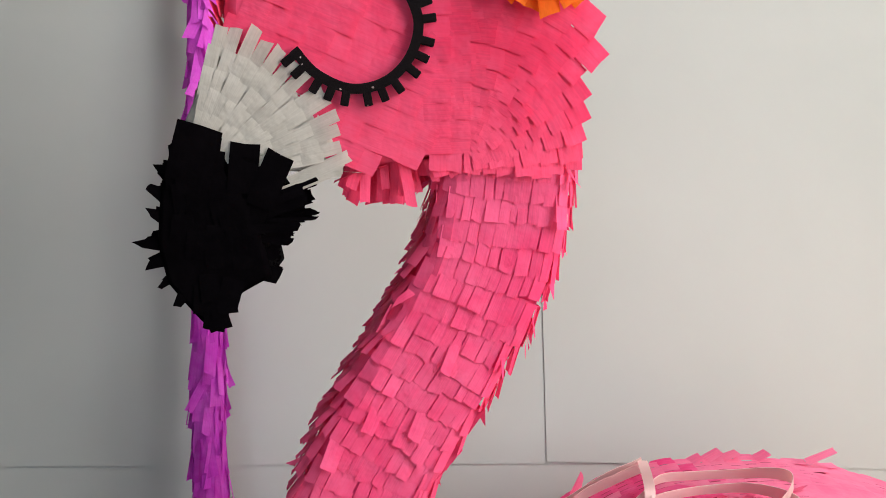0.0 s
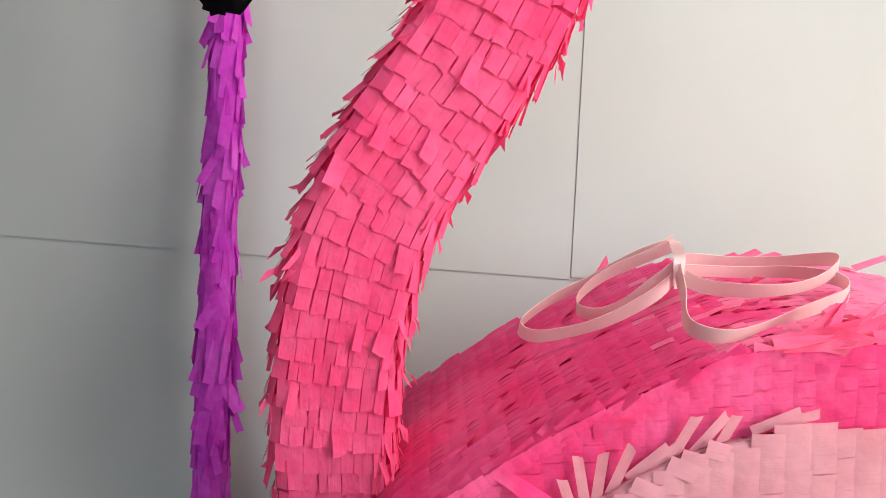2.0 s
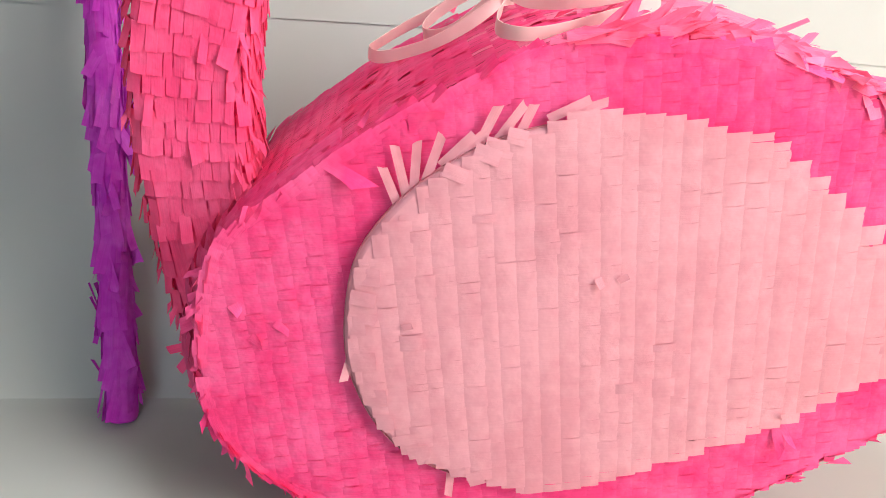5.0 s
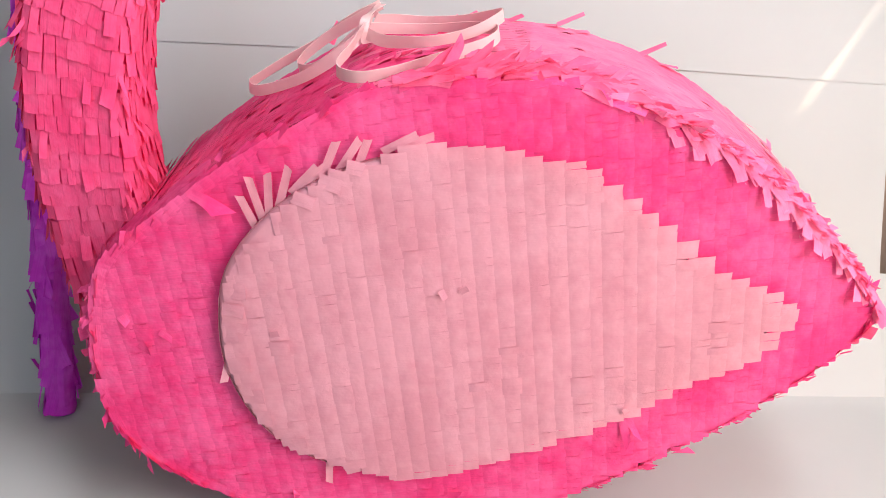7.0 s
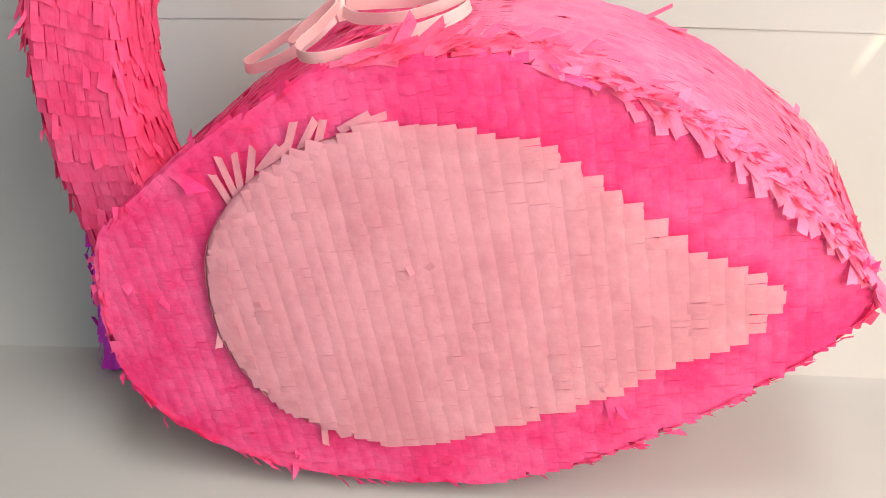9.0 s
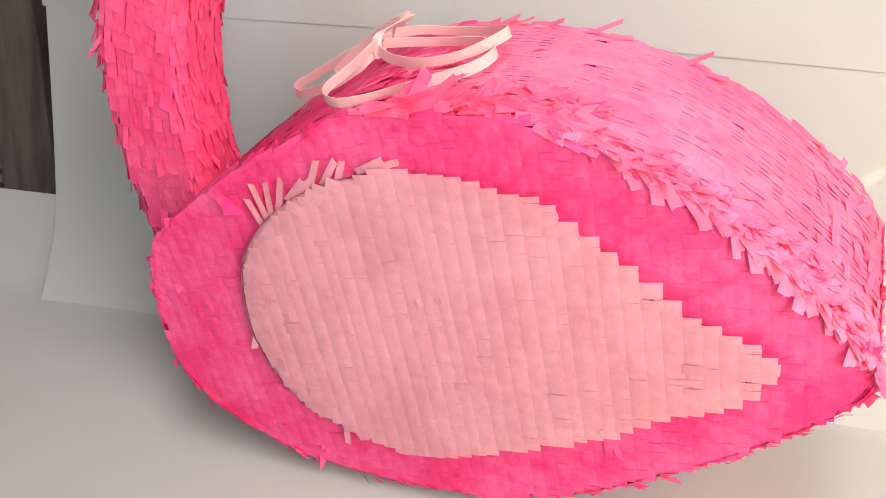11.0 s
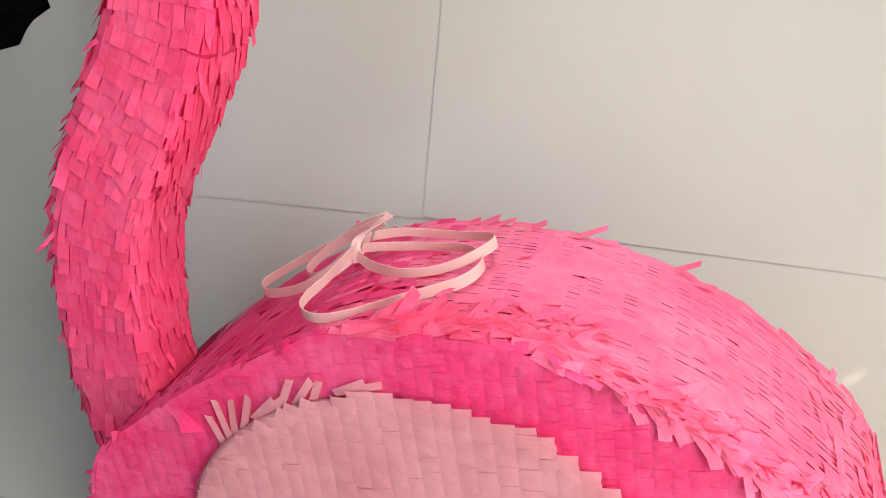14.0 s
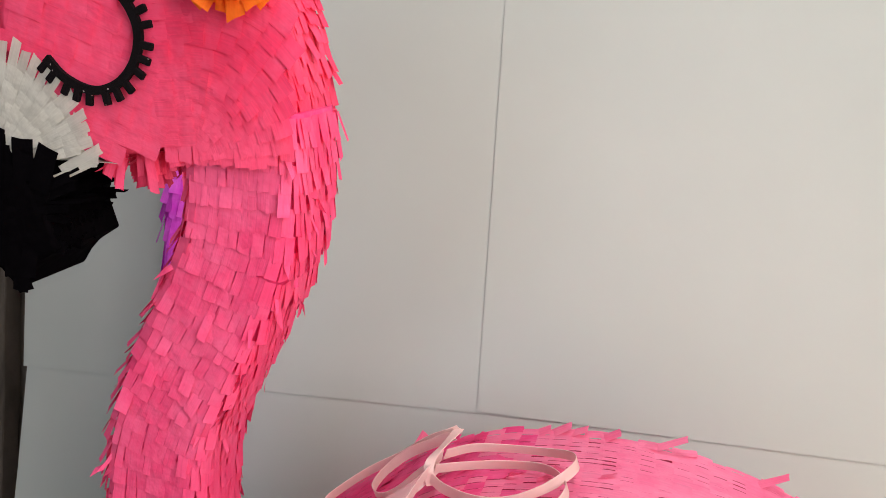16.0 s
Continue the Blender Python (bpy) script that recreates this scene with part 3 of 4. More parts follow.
for i, (p, t, n) in enumerate(zip(loop, tan, nor)):
    way = t if i < tail else -t
    y = Y_FRONT + 0.003 - rnd.uniform(0, 0.004)
    flat, reach = rnd.uniform(3.2, 4.2) if p[0] < 0.3 else rnd.uniform(2.5, 3.3), rnd.uniform(0.0212, 0.0228)
    while y < Y_BACK - 0.004:
        wide = rnd.choice((0.007, 0.009, 0.012, 0.016)) * rnd.uniform(0.9, 1.1)
        more = spread(loop, y + wide / 2)[i]
        at = (p[0] - n[0] * 0.002 + more[0], y + wide / 2, p[1] - n[1] * 0.002 + more[1])
        loose = rnd.random() > (0.985 if p[0] < 0.3 else 0.975)
        normal = Vector((n[0], -0.08 if p[0] > 0.4 else (-0.45 if p[0] < 0.1 and y < Y_FRONT + 0.04 else 0), n[1]))
        slit = rnd.uniform(0.0011, 0.0022) * (0.6 if p[0] < 0.3 else 1) if rnd.random() < 0.6 else 0.0
        m = tab_pose(at, (way[0], rnd.uniform(-0.02, 0.02) * (5 if loose else 1), way[1]), normal, wide - slit, reach, rnd.uniform(6, 11) if loose else flat)
        # shoulder keeps HOT, the tail side takes RIM with its painted-in light
        if rnd.random() < (0.34 - p[0]) / 0.14:
            shoulder.append(m)
        else:
            (near if p[1] > 0.36 and i < tail else far).append(m)
        y += wide
# strips over the place on the breast where the two runs part
for y in np.arange(Y_FRONT + 0.004, Y_BACK - 0.004, 0.011):
    p, t, n = loop[0], tan[0], nor[0]
    far.append(tab_pose((p[0] - t[0] * 0.011 + n[0] * 0.0005, y + 0.005, p[1] - t[1] * 0.011 + n[1] * 0.0005), (t[0], 0, t[1]), (n[0], 0, n[1]), 0.0112, 0.022, 1.0))
near.sort(key=lambda m: m.translation.y)
finish_tabs(near + far, RIM, body, shapes=(14, 22))
shoulder.sort(key=lambda m: -m.translation.z)
finish_tabs(shoulder, HOT, body, shapes=(14, 22))

# fringe over the upper front edge towards the tail, torn ends by the ribbon, stray ends on the seams
poses, hanging, stray = [], [], []
for i, (p, t, n) in enumerate(zip(loop, tan, nor)):
    if i < tail and p[0] > 0.26 and p[1] > 0.26:
        # cut ends hanging over the face
        for k in range(round(5 * min(1, (p[0] - 0.47) / 0.08)) if p[0] > 0.49 else 0):
            r = rnd.uniform(-0.009, 0.009)
            at = (p[0] + t[0] * r - n[0] * 0.001, Y_FRONT + rnd.uniform(-0.002, 0.004), p[1] + t[1] * r + n[1] * 0.001)
            hanging.append(tab_pose(at, (rnd.uniform(0.15, 0.9), 0, -1), (0.12, -1, 0.12), rnd.uniform(0.006, 0.011), rnd.uniform(0.016, 0.029), rnd.uniform(1, 12)))
        # crumpled ends at the tail
        if p[0] > 0.61:
            for k in range(5):
                a = rnd.uniform(0, 6.3)
                at = (p[0] + n[0] * 0.001, Y_FRONT + rnd.uniform(-0.004, 0.055), p[1] + n[1] * 0.001)
                hanging.append(tab_pose(at, (math.cos(a) * 0.45 + 0.1, math.sin(a) * 0.25, -0.8), (n[0] * 0.7, -1, n[1] * 0.7), rnd.uniform(0.007, 0.012), rnd.uniform(0.014, 0.026), rnd.uniform(1, 12)))
        # torn strips lying along the edge, with small ends turned down
        if p[0] < 0.54:
            for k in range(4):
                r = rnd.uniform(-0.009, 0.009)
                at = (p[0] + t[0] * r, Y_FRONT + rnd.uniform(-0.001, 0.030 if p[0] > 0.34 else 0.012), p[1] + t[1] * r + n[1] * 0.0015)
                poses.append(tab_pose(at, (t[0], rnd.uniform(-0.5, 0.25), t[1]), (n[0] * 0.6, -0.6, n[1] * 0.6), rnd.uniform(0.006, 0.013), rnd.uniform(0.016, 0.036), rnd.uniform(1, 9)))
            for k in range(int(p[0] > 0.45 and rnd.random() < 0.6)):
                r = rnd.uniform(-0.009, 0.009)
                at = (p[0] + t[0] * r, Y_FRONT - 0.001, p[1] + t[1] * r - n[1] * 0.002)
                poses.append(tab_pose(at, (rnd.uniform(0.2, 1.6), 0, -1), (0, -1, 0.2), rnd.uniform(0.005, 0.010), rnd.uniform(0.008, 0.017), rnd.uniform(1, 7)))
        if 0.33 < p[0] < 0.48:
            for k in range(4):
                a = rnd.uniform(-1.2, 1.2)
                at = (p[0] + n[0] * 0.002, Y_FRONT + rnd.uniform(0.01, 0.075), p[1] + n[1] * 0.002)
                poses.append(tab_pose(at, (math.cos(a), math.sin(a), 0), (n[0], -0.3, n[1]), rnd.uniform(0.005, 0.010), rnd.uniform(0.012, 0.026), rnd.uniform(2, 14) if rnd.random() < 0.8 else rnd.uniform(15, 35)))
    if p[1] > 0.36 and p[0] > 0.26 and i < tail and rnd.random() < 0.4:
        more = spread(loop, Y_BACK)[i]
        at = (p[0] + more[0] - n[0] * 0.003, Y_BACK - rnd.uniform(0.0, 0.016), p[1] + more[1] - n[1] * 0.003)
        hanging.append(tab_pose(at, (t[0], rnd.uniform(-0.3, 0.3), t[1]), (n[0], 0, n[1]), rnd.uniform(0.010, 0.019), rnd.uniform(0.017, 0.025), rnd.uniform(7, 24)))
# small lifted flakes all over the shoulder and round the ribbon
flakes = []
for k in range(420):
    i = rnd.randrange(len(loop))
    p, t, n = loop[i], tan[i], nor[i]
    if i > tail or not 0.07 < p[0] < 0.46 or p[1] < 0.35 or rnd.random() < (p[0] - 0.34) / 0.14:
        continue
    y, a = rnd.uniform(Y_FRONT + 0.004, Y_BACK - 0.02), rnd.gauss(0, 0.45)
    m = tab_pose((p[0] - n[0] * 0.001, y, p[1] - n[1] * 0.001), (t[0] * math.cos(a), math.sin(a), t[1] * math.cos(a)), (n[0], 0, n[1]), rnd.uniform(0.006, 0.012), rnd.uniform(0.013, 0.024), rnd.uniform(3, 13))
    (flakes if p[0] < 0.24 + rnd.uniform(0, 0.1) else poses).append(m)
finish_tabs(flakes, HOT, body, keep=100)
# crumpled ends over the front edge of the back, thicker towards the tail
crumpled = []
for k in range(900):
    i = rnd.randrange(tail)
    p, t, n = loop[i], tan[i], nor[i]
    if p[0] < 0.44 or p[1] < 0.25 or rnd.random() > (p[0] - 0.40) / 0.2:
        continue
    y, a = Y_FRONT + abs(rnd.gauss(0, 0.012 if p[0] < 0.54 else 0.022)), rnd.gauss(-0.3, 0.6)
    more = spread(loop, y)[i]
    crumpled.append(tab_pose((p[0] + more[0] - n[0] * 0.0005, y, p[1] + more[1] - n[1] * 0.0005), (t[0] * math.cos(a), math.sin(a), t[1] * math.cos(a)), (n[0], -0.2, n[1]), rnd.uniform(0.005, 0.011), rnd.uniform(0.010, 0.020), rnd.uniform(4, 20)))
finish_tabs(crumpled, RIM, body, keep=100, shapes=(22, 32))
# larger loose ends beside the ribbon and two curled ones on the far edge
for x, y, z, a, w, l in ((0.300, 0.492, 0.480, 48, 0.010, 0.034), (0.316, 0.490, 0.481, 62, 0.011, 0.036), (0.326, 0.492, 0.482, 38, 0.009, 0.040), (0.340, 0.500, 0.484, 30, 0.009, 0.034), (0.352, 0.496, 0.483, 18, 0.010, 0.030), (0.372, 0.505, 0.484, 50, 0.008, 0.026), (0.204, 0.690, 0.462, 62, 0.010, 0.022)):
    poses.append(tab_pose((x, y, z), (math.cos(radians(a)), 0.25, math.sin(radians(a))), (0.1, -0.8, 0.3), w, l, rnd.uniform(2, 10)))
for x, z in ((0.530, 0.452), (0.440, 0.482)):
    hanging.append(tab_pose((x, 0.706, z), (1, 0, 0.1), (0, -0.3, 1), 0.010, 0.030, 26))
for x, z, a, l, w in ((0.030, 0.262, 300, 0.010, 0.012), (0.062, 0.245, 330, 0.014, 0.008), (0.050, 0.337, 62, 0.018, 0.005), (0.040, 0.330, 75, 0.018, 0.005), (0.165, 0.417, 10, 0.026, 0.014), (0.105, 0.383, 335, 0.034, 0.010),
                      (0.130, 0.412, 60, 0.014, 0.005), (0.365, 0.300, 200, 0.012, 0.009), (0.500, 0.148, 285, 0.026, 0.009), (0.505, 0.150, 300, 0.022, 0.008),
                      (0.158, 0.040, 300, 0.018, 0.009), (0.166, 0.046, 20, 0.014, 0.010), (0.172, 0.038, 260, 0.020, 0.008), (0.180, 0.044, 120, 0.012, 0.009), (0.150, 0.046, 200, 0.014, 0.008), (0.042, 0.232, 320, 0.012, 0.010), (0.330, 0.050, 20, 0.014, 0.010)):
    stray.append(tab_pose((x, Y_FRONT - 0.002, z), (math.cos(radians(a)), 0, math.sin(radians(a))), (0, -1, 0), w, l, rnd.uniform(4, 9)))
# torn bits along the lower edge and the breast
for i, (p, t, n) in enumerate(zip(loop, tan, nor)):
    for k in range(3 if i > tail or p[1] < 0.30 else 0):
        if rnd.random() < 0.45:
            continue
        a, r = rnd.uniform(0, 6.3), rnd.uniform(-0.009, 0.009)
        at = (p[0] + t[0] * r - n[0] * 0.003, Y_FRONT + rnd.uniform(-0.003, 0.006), p[1] + t[1] * r - n[1] * 0.003)
        stray.append(tab_pose(at, (-0.7 * t[0] + 0.35 * n[0] + 0.4 * math.cos(a), 0, -0.7 * t[1] + 0.35 * n[1] + 0.4 * math.sin(a)), (n[0], -0.8, n[1]), rnd.uniform(0.005, 0.012), rnd.uniform(0.010, 0.022), rnd.uniform(2, 18)))
# crumpled tuft round the tail
for k in range(190):
    i = (tail + rnd.choice((-6, -5, -4, -3, -2, -2, -1, -1, 0, 0, 1, 2))) % len(loop)
    p, n, y = loop[i], nor[i], rnd.uniform(Y_FRONT + 0.002, Y_BACK - 0.006) if i >= tail - 1 or k % 2 else rnd.uniform(Y_FRONT + 0.002, Y_FRONT + 0.06)
    more = spread(loop, y)[i]
    a = rnd.uniform(0, 6.3)
    hanging.append(tab_pose((p[0] + more[0] - n[0] * 0.001, y, p[1] + more[1] - n[1] * 0.001), (math.cos(a) * 0.4, math.sin(a) * 0.6, math.sin(2 * a) - 0.3), (n[0], -0.15, n[1]), rnd.uniform(0.007, 0.013), rnd.uniform(0.012, 0.020), rnd.uniform(1, 15)))
finish_tabs(stray, HOT, body, shapes=(22, 32))
finish_tabs(poses, MID, body, shapes=(22, 32))
finish_tabs(hanging, RIM, body, keep=200)

# wing
wing = smooth(child("wing", slab(inset(WING, np.interp(WING[:, 0], [0.2, 0.34], [0.001, 0.010])), Y_FRONT - 0.0105, Y_FRONT - 0.001, 0.0055), PALE, "pale pink teardrop wing of fringed tissue"))
poses = list(strips(WING, 0.0160, Y_FRONT - 0.0111, (0.007, 0.010, 0.014, 0.020), (0.0222, 0.0246), 0.011, lift=(2.2, 4.2), open_slits=0.14))
finish_tabs(poses, PALE, wing, keep=300, shapes=(14, 22))
poses = []
edge = spline(WING, 150)
etan, enor = rim_frames(edge)
for p, t, n in zip(edge, etan, enor):
    if n[0] > -0.35 or rnd.random() < (0.4 if p[1] < 0.3 else 0.75):
        continue
    poses.append(tab_pose((p[0] - n[0] * 0.0045, Y_FRONT - 0.0109 + rnd.uniform(-0.0006, 0.0006), p[1] - n[1] * 0.0012), (1, 0, -n[1] * 0.35 + rnd.uniform(-0.12, 0.12)), (n[0] * 0.12, -1, n[1] * 0.12), rnd.uniform(0.010, 0.018), rnd.uniform(0.014, 0.024), rnd.uniform(0.5, 2.2)))
for x, z, a, l in ((0.157, 0.358, 112, 0.036), (0.164, 0.366, 104, 0.044), (0.171, 0.373, 88, 0.040), (0.182, 0.382, 74, 0.038), (0.196, 0.392, 48, 0.036), (0.204, 0.397, 40, 0.034), (0.219, 0.406, 68, 0.038), (0.236, 0.414, 58, 0.034),
                   (0.250, 0.419, 70, 0.026), (0.275, 0.428, 30, 0.034), (0.290, 0.431, 20, 0.030), (0.123, 0.215, 255, 0.030), (0.212, 0.098, 268, 0.036)):
    c, v = math.cos(radians(a)), math.sin(radians(a))
    poses.append(tab_pose((x - c * 0.009, Y_FRONT - 0.006, z - v * 0.009), (c, 0, v), (0, -1, 0), 0.0072, l, rnd.uniform(2, 9)))
for x, z, a in ((0.335, 0.296, 40), (0.318, 0.298, 300), (0.500, 0.165, 120), (0.165, 0.250, 20)):
    poses.append(tab_pose((x, Y_FRONT - 0.0140, z), (math.cos(radians(a)), 0, math.sin(radians(a))), (0, -1, 0), 0.006, 0.009, rnd.uniform(8, 22)))
finish_tabs(poses, PALE, wing)

# neck: a bent tube of rounded box section
ROWS_NECK = 41
SPINE = spline([(0.120, 0.815), (0.118, 0.785), (0.108, 0.725), (0.085, 0.670), (0.047, 0.606), (0.012, 0.540), (-0.006, 0.470), (-0.012, 0.400), (-0.011, 0.330), (0.002, 0.250), (0.020, 0.160)], ROWS_NECK, closed=False)
HALF = np.interp(np.linspace(0, 1, ROWS_NECK), [0, 0.15, 0.3, 0.6, 0.72, 0.84, 1.0], [0.051, 0.0505, 0.050, 0.049, 0.048, 0.048, 0.043])
NY0, NY1 = 0.549, 0.640


def section(half, y0, y1, r, n):
    """Points and outward normals round a rounded box, as (across, y), from the middle of the front."""
    pts = []
    cy, hy = (y0 + y1) / 2, (y1 - y0) / 2
    for sx, sy, a0 in ((1, -1, -90), (1, 1, 0), (-1, 1, 90), (-1, -1, 180)):
        for k in range(7):
            a = radians(a0 + 15 * k)
            pts.append((sx * (half - r) + r * math.cos(a), cy + sy * (hy - r) + r * math.sin(a)))
    ring = spline([(0, y0)] + pts, n)
    t = np.roll(ring, -1, 0) - np.roll(ring, 1, 0)
    t /= np.linalg.norm(t, axis=1)[:, None]
    return ring, np.stack([t[:, 1], -t[:, 0]], axis=1)


bm = bmesh.new()
rings = []
down = np.gradient(SPINE, axis=0)
down /= np.linalg.norm(down, axis=1)[:, None]
for p, d, h in zip(SPINE, down, HALF):
    side = np.array([-d[1], d[0]])
    ring, _ = section(h - 0.0035, NY0 + 0.002, NY1 - 0.002, 0.014, 28)
    rings.append([bm.verts.new((p[0] + side[0] * u, y, p[1] + side[1] * u)) for u, y in ring])
for a, b in zip(rings, rings[1:]):
    for i in range(28):
        bm.faces.new((a[i], a[(i + 1) % 28], b[(i + 1) % 28], b[i]))
bm.faces.new(rings[0])
bm.faces.new(rings[-1])
bmesh.ops.recalc_face_normals(bm, faces=bm.faces)
neck = smooth(child("neck", bm, HOT, "long bent neck of pink crepe paper tabs"))
front, rest, frayed = [], [], []
for p, d, h in zip(SPINE, down, HALF):
    side = np.array([-d[1], d[0]])
    ring, away = section(h - 0.0012, NY0, NY1, 0.014, 360)
    step = np.linalg.norm(np.roll(ring, -1, 0) - ring, axis=1).sum() / 360
    tilt = rnd.uniform(-0.07, 0.05)
    wave = rnd.uniform(0, 6.3)
    row_lift = rnd.uniform(3.2, 4.6)
    i = start = rnd.uniform(0, 12)
    late = rnd.uniform(-0.0022, 0.0022)
    run = 0
    while i < start + 360:
        if run == 0:
            run, step_down, lean, run_lift = rnd.randrange(2, 8), rnd.gauss(0, 0.0008), rnd.uniform(-0.05, 0.05), rnd.uniform(-0.4, 0.6)
        run -= 1
        wide = 0.0098 * rnd.choice((0.7, 0.8, 0.95, 1.0, 1.05, 1.15, 1.3))
        mid = int(i + wide / step / 2) % 360
        i += wide / step
        u, y = ring[mid]
        nu, ny = away[mid]
        slip = late + step_down + rnd.uniform(-0.0004, 0.0004) + tilt * u + 0.0006 * math.sin(wave + 60 * u)
        at = (p[0] + side[0] * u + d[0] * slip, y, p[1] + side[1] * u + d[1] * slip)
        n = (side[0] * nu, ny, side[1] * nu)
        loose = rnd.random() > 0.972
        edge = abs(nu) > 0.6
        sway = rnd.uniform(-0.2, 0.2) if loose else lean + rnd.uniform(-0.02, 0.02)
        way = (d[0] + side[0] * sway, 0, d[1] + side[1] * sway)
        lift = rnd.uniform(9, 20) if loose else row_lift + run_lift + (rnd.uniform(-0.2, 0.3) if rnd.random() < 0.85 else rnd.uniform(0.5, 2.5)) + (rnd.uniform(0, 18 if nu < 0 else 9) if edge else 0)
        m = tab_pose(at, way, n, wide - rnd.choice((-0.0004, -0.0002, 0.0, 0.0002, 0.0005)), rnd.uniform(0.0226, 0.0236) * (1.12 if loose else 1), lift)
        (front if ny < -0.5 else rest).append(m)
        # thin frayed ends at the two front corners
        if abs(nu) > 0.35 and ny < 0 and rnd.random() < 0.22:
            bend = rnd.uniform(-0.15, 0.5) * (1 if nu > 0 else -1)
            frayed.append(tab_pose((at[0] + d[0] * 0.010, at[1], at[2] + d[1] * 0.010), (d[0] + side[0] * bend, rnd.uniform(-0.1, 0.1), d[1] + side[1] * bend), n, rnd.uniform(0.003, 0.007), rnd.uniform(0.014, 0.022), rnd.uniform(8, 34)))
finish_tabs(front + rest, NECK, neck)
finish_tabs(frayed, NECK, neck, keep=120, shapes=(22, 40))
poses = []
for x, z, a in ((-0.050, 0.165, 230), (-0.044, 0.180, 255), (-0.046, 0.158, 280), (-0.040, 0.172, 210), (-0.047, 0.150, 250), (-0.043, 0.163, 300), (-0.050, 0.172, 195)):
    poses.append(tab_pose((x + 0.024, NY0 + 0.01, z), (math.cos(radians(a)), -0.2, math.sin(radians(a))), (-0.4, -1, 0), 0.009, 0.026, 14))
finish_tabs(poses, NECK, neck)

# head
HEAD = spline([(0.160, 0.850), (0.158, 0.805), (0.130, 0.792), (0.060, 0.786), (0.010, 0.780), (-0.030, 0.800), (-0.075, 0.850), (-0.085, 0.900), (-0.050, 0.960), (0.020, 0.995), (0.100, 0.985), (0.145, 0.925)], 72)
HY0, HY1 = 0.543, 0.648
head = smooth(child("head", slab(inset(HEAD, 0.003), HY0, HY1, 0.010, 0.002), FACE, "rounded pink head with a closed-eye lash"))
poses = []
# nape: rows go out from the throat like the spokes of a fan, cut ends turned down
PX, PZ = 0.070, 0.792
for k in range(16):
    th = radians(4 + 8.0 * k)
    c, s = math.cos(th), math.sin(th)
    r = 0.012 + rnd.uniform(0, 0.006)
    while r < 0.20:
        wide = (0.009 + 0.085 * r) * rnd.uniform(0.9, 1.1)
        x, z = PX + (r + wide / 2) * c, PZ + (r + wide / 2) * s
        r += wide
        if not inside(x, z, HEAD) or (k > 11 and x < PX - 0.012):
            continue
        poses.append(tab_pose((x, HY0 - 0.0006, z), (s + rnd.uniform(-0.04, 0.04), 0, -c + rnd.uniform(-0.04, 0.04)), (0, -1, 0), wide * 0.99, min(0.013 + 0.14 * r, 0.032), rnd.uniform(3.5, 5.5) if r < 0.06 else rnd.uniform(4.5, 9)))
# upright strips between face and nape, and the slanting rows of the face
for c in range(2):
    x = 0.056 + 0.014 * c
    z = 0.790
    while z < 0.985:
        high = rnd.uniform(0.010, 0.016)
        poses.append(tab_pose((x - 0.002, HY0 - 0.0012, z + high / 2), (1, 0, rnd.uniform(-0.05, 0.05)), (0, -1, 0), high * 0.96, 0.019, rnd.uniform(3, 6)))
        z += high
for k in range(16):
    for j in range(18):
        u, v = -0.12 + 0.0155 * k + rnd.uniform(-0.002, 0.002) + 0.004 * (j % 2), -0.12 + 0.0165 * j
        x, z = -0.005 + u * 0.92 + v * 0.39, 0.87 - u * 0.39 + v * 0.92
        if x > 0.058 or not inside(x, z, HEAD) or not inside(x + 0.012, z - 0.004, HEAD) or z > 0.985:
            continue
        poses.append(tab_pose((x, HY0 - 0.0008, z), (0.92, 0, -0.39 + rnd.uniform(-0.05, 0.05)), (0, -1, 0), rnd.uniform(0.0160, 0.0172), rnd.uniform(0.018, 0.022), rnd.uniform(3, 5)))
finish_tabs(poses, FACE, head)
# rim of the head
poses = []
hl = spline(HEAD, 58)
ht, hn = rim_frames(hl)
for p, t, n in zip(hl, ht, hn):
    if p[1] < 0.80 and 0.05 < p[0] < 0.165:
        continue
    way = -t if (p[0] > 0.04) == (n[1] < t[1] or True) else t
    if p[0] > 0.10 and way[1] > 0:
        way = -way
    for y in np.arange(HY0 + 0.006, HY1, 0.0135):
        poses.append(tab_pose((p[0] - n[0] * 0.002, y, p[1] - n[1] * 0.002), (way[0], rnd.uniform(-0.08, 0.08), way[1]), (n[0], 0, n[1]), 0.0132, rnd.uniform(0.022, 0.029), rnd.uniform(3, 9) if rnd.random() < 0.85 else rnd.uniform(10, 24)))
for k in range(9):
    poses.append(tab_pose((0.064 + 0.0122 * k, HY0 - 0.0004, 0.801 + rnd.uniform(-0.002, 0.002)), (rnd.uniform(-0.05, 0.05), 0, -1), (0, -1, 0), 0.0118, rnd.uniform(0.020, 0.024), rnd.uniform(1, 4)))
# tuft under the chin
for k in range(80):
    x = rnd.uniform(0.004, 0.074)
    poses.append(tab_pose((x, rnd.uniform(HY0 + 0.002, HY0 + 0.05), 0.786), ((x - 0.03) * 12 + rnd.uniform(-0.25, 0.25), -0.1, -1), (0, -1, 0), rnd.uniform(0.006, 0.010), rnd.uniform(0.018, 0.034) * (1 if x < 0.048 else 0.6), rnd.uniform(-12, 22)))
finish_tabs(poses, FACE, head)

# white bill base
BILL = spline([(-0.086, 0.860), (-0.045, 0.850), (-0.012, 0.818), (-0.004, 0.790), (-0.030, 0.778), (-0.060, 0.780), (-0.112, 0.800), (-0.106, 0.830)], 48)
bill = smooth(child("bill", slab(inset(BILL, 0.002), HY0 - 0.003, HY1 - 0.01, 0.008), CREAM, "cream white base of the bill in tissue tabs"))
poses, rows = [], []
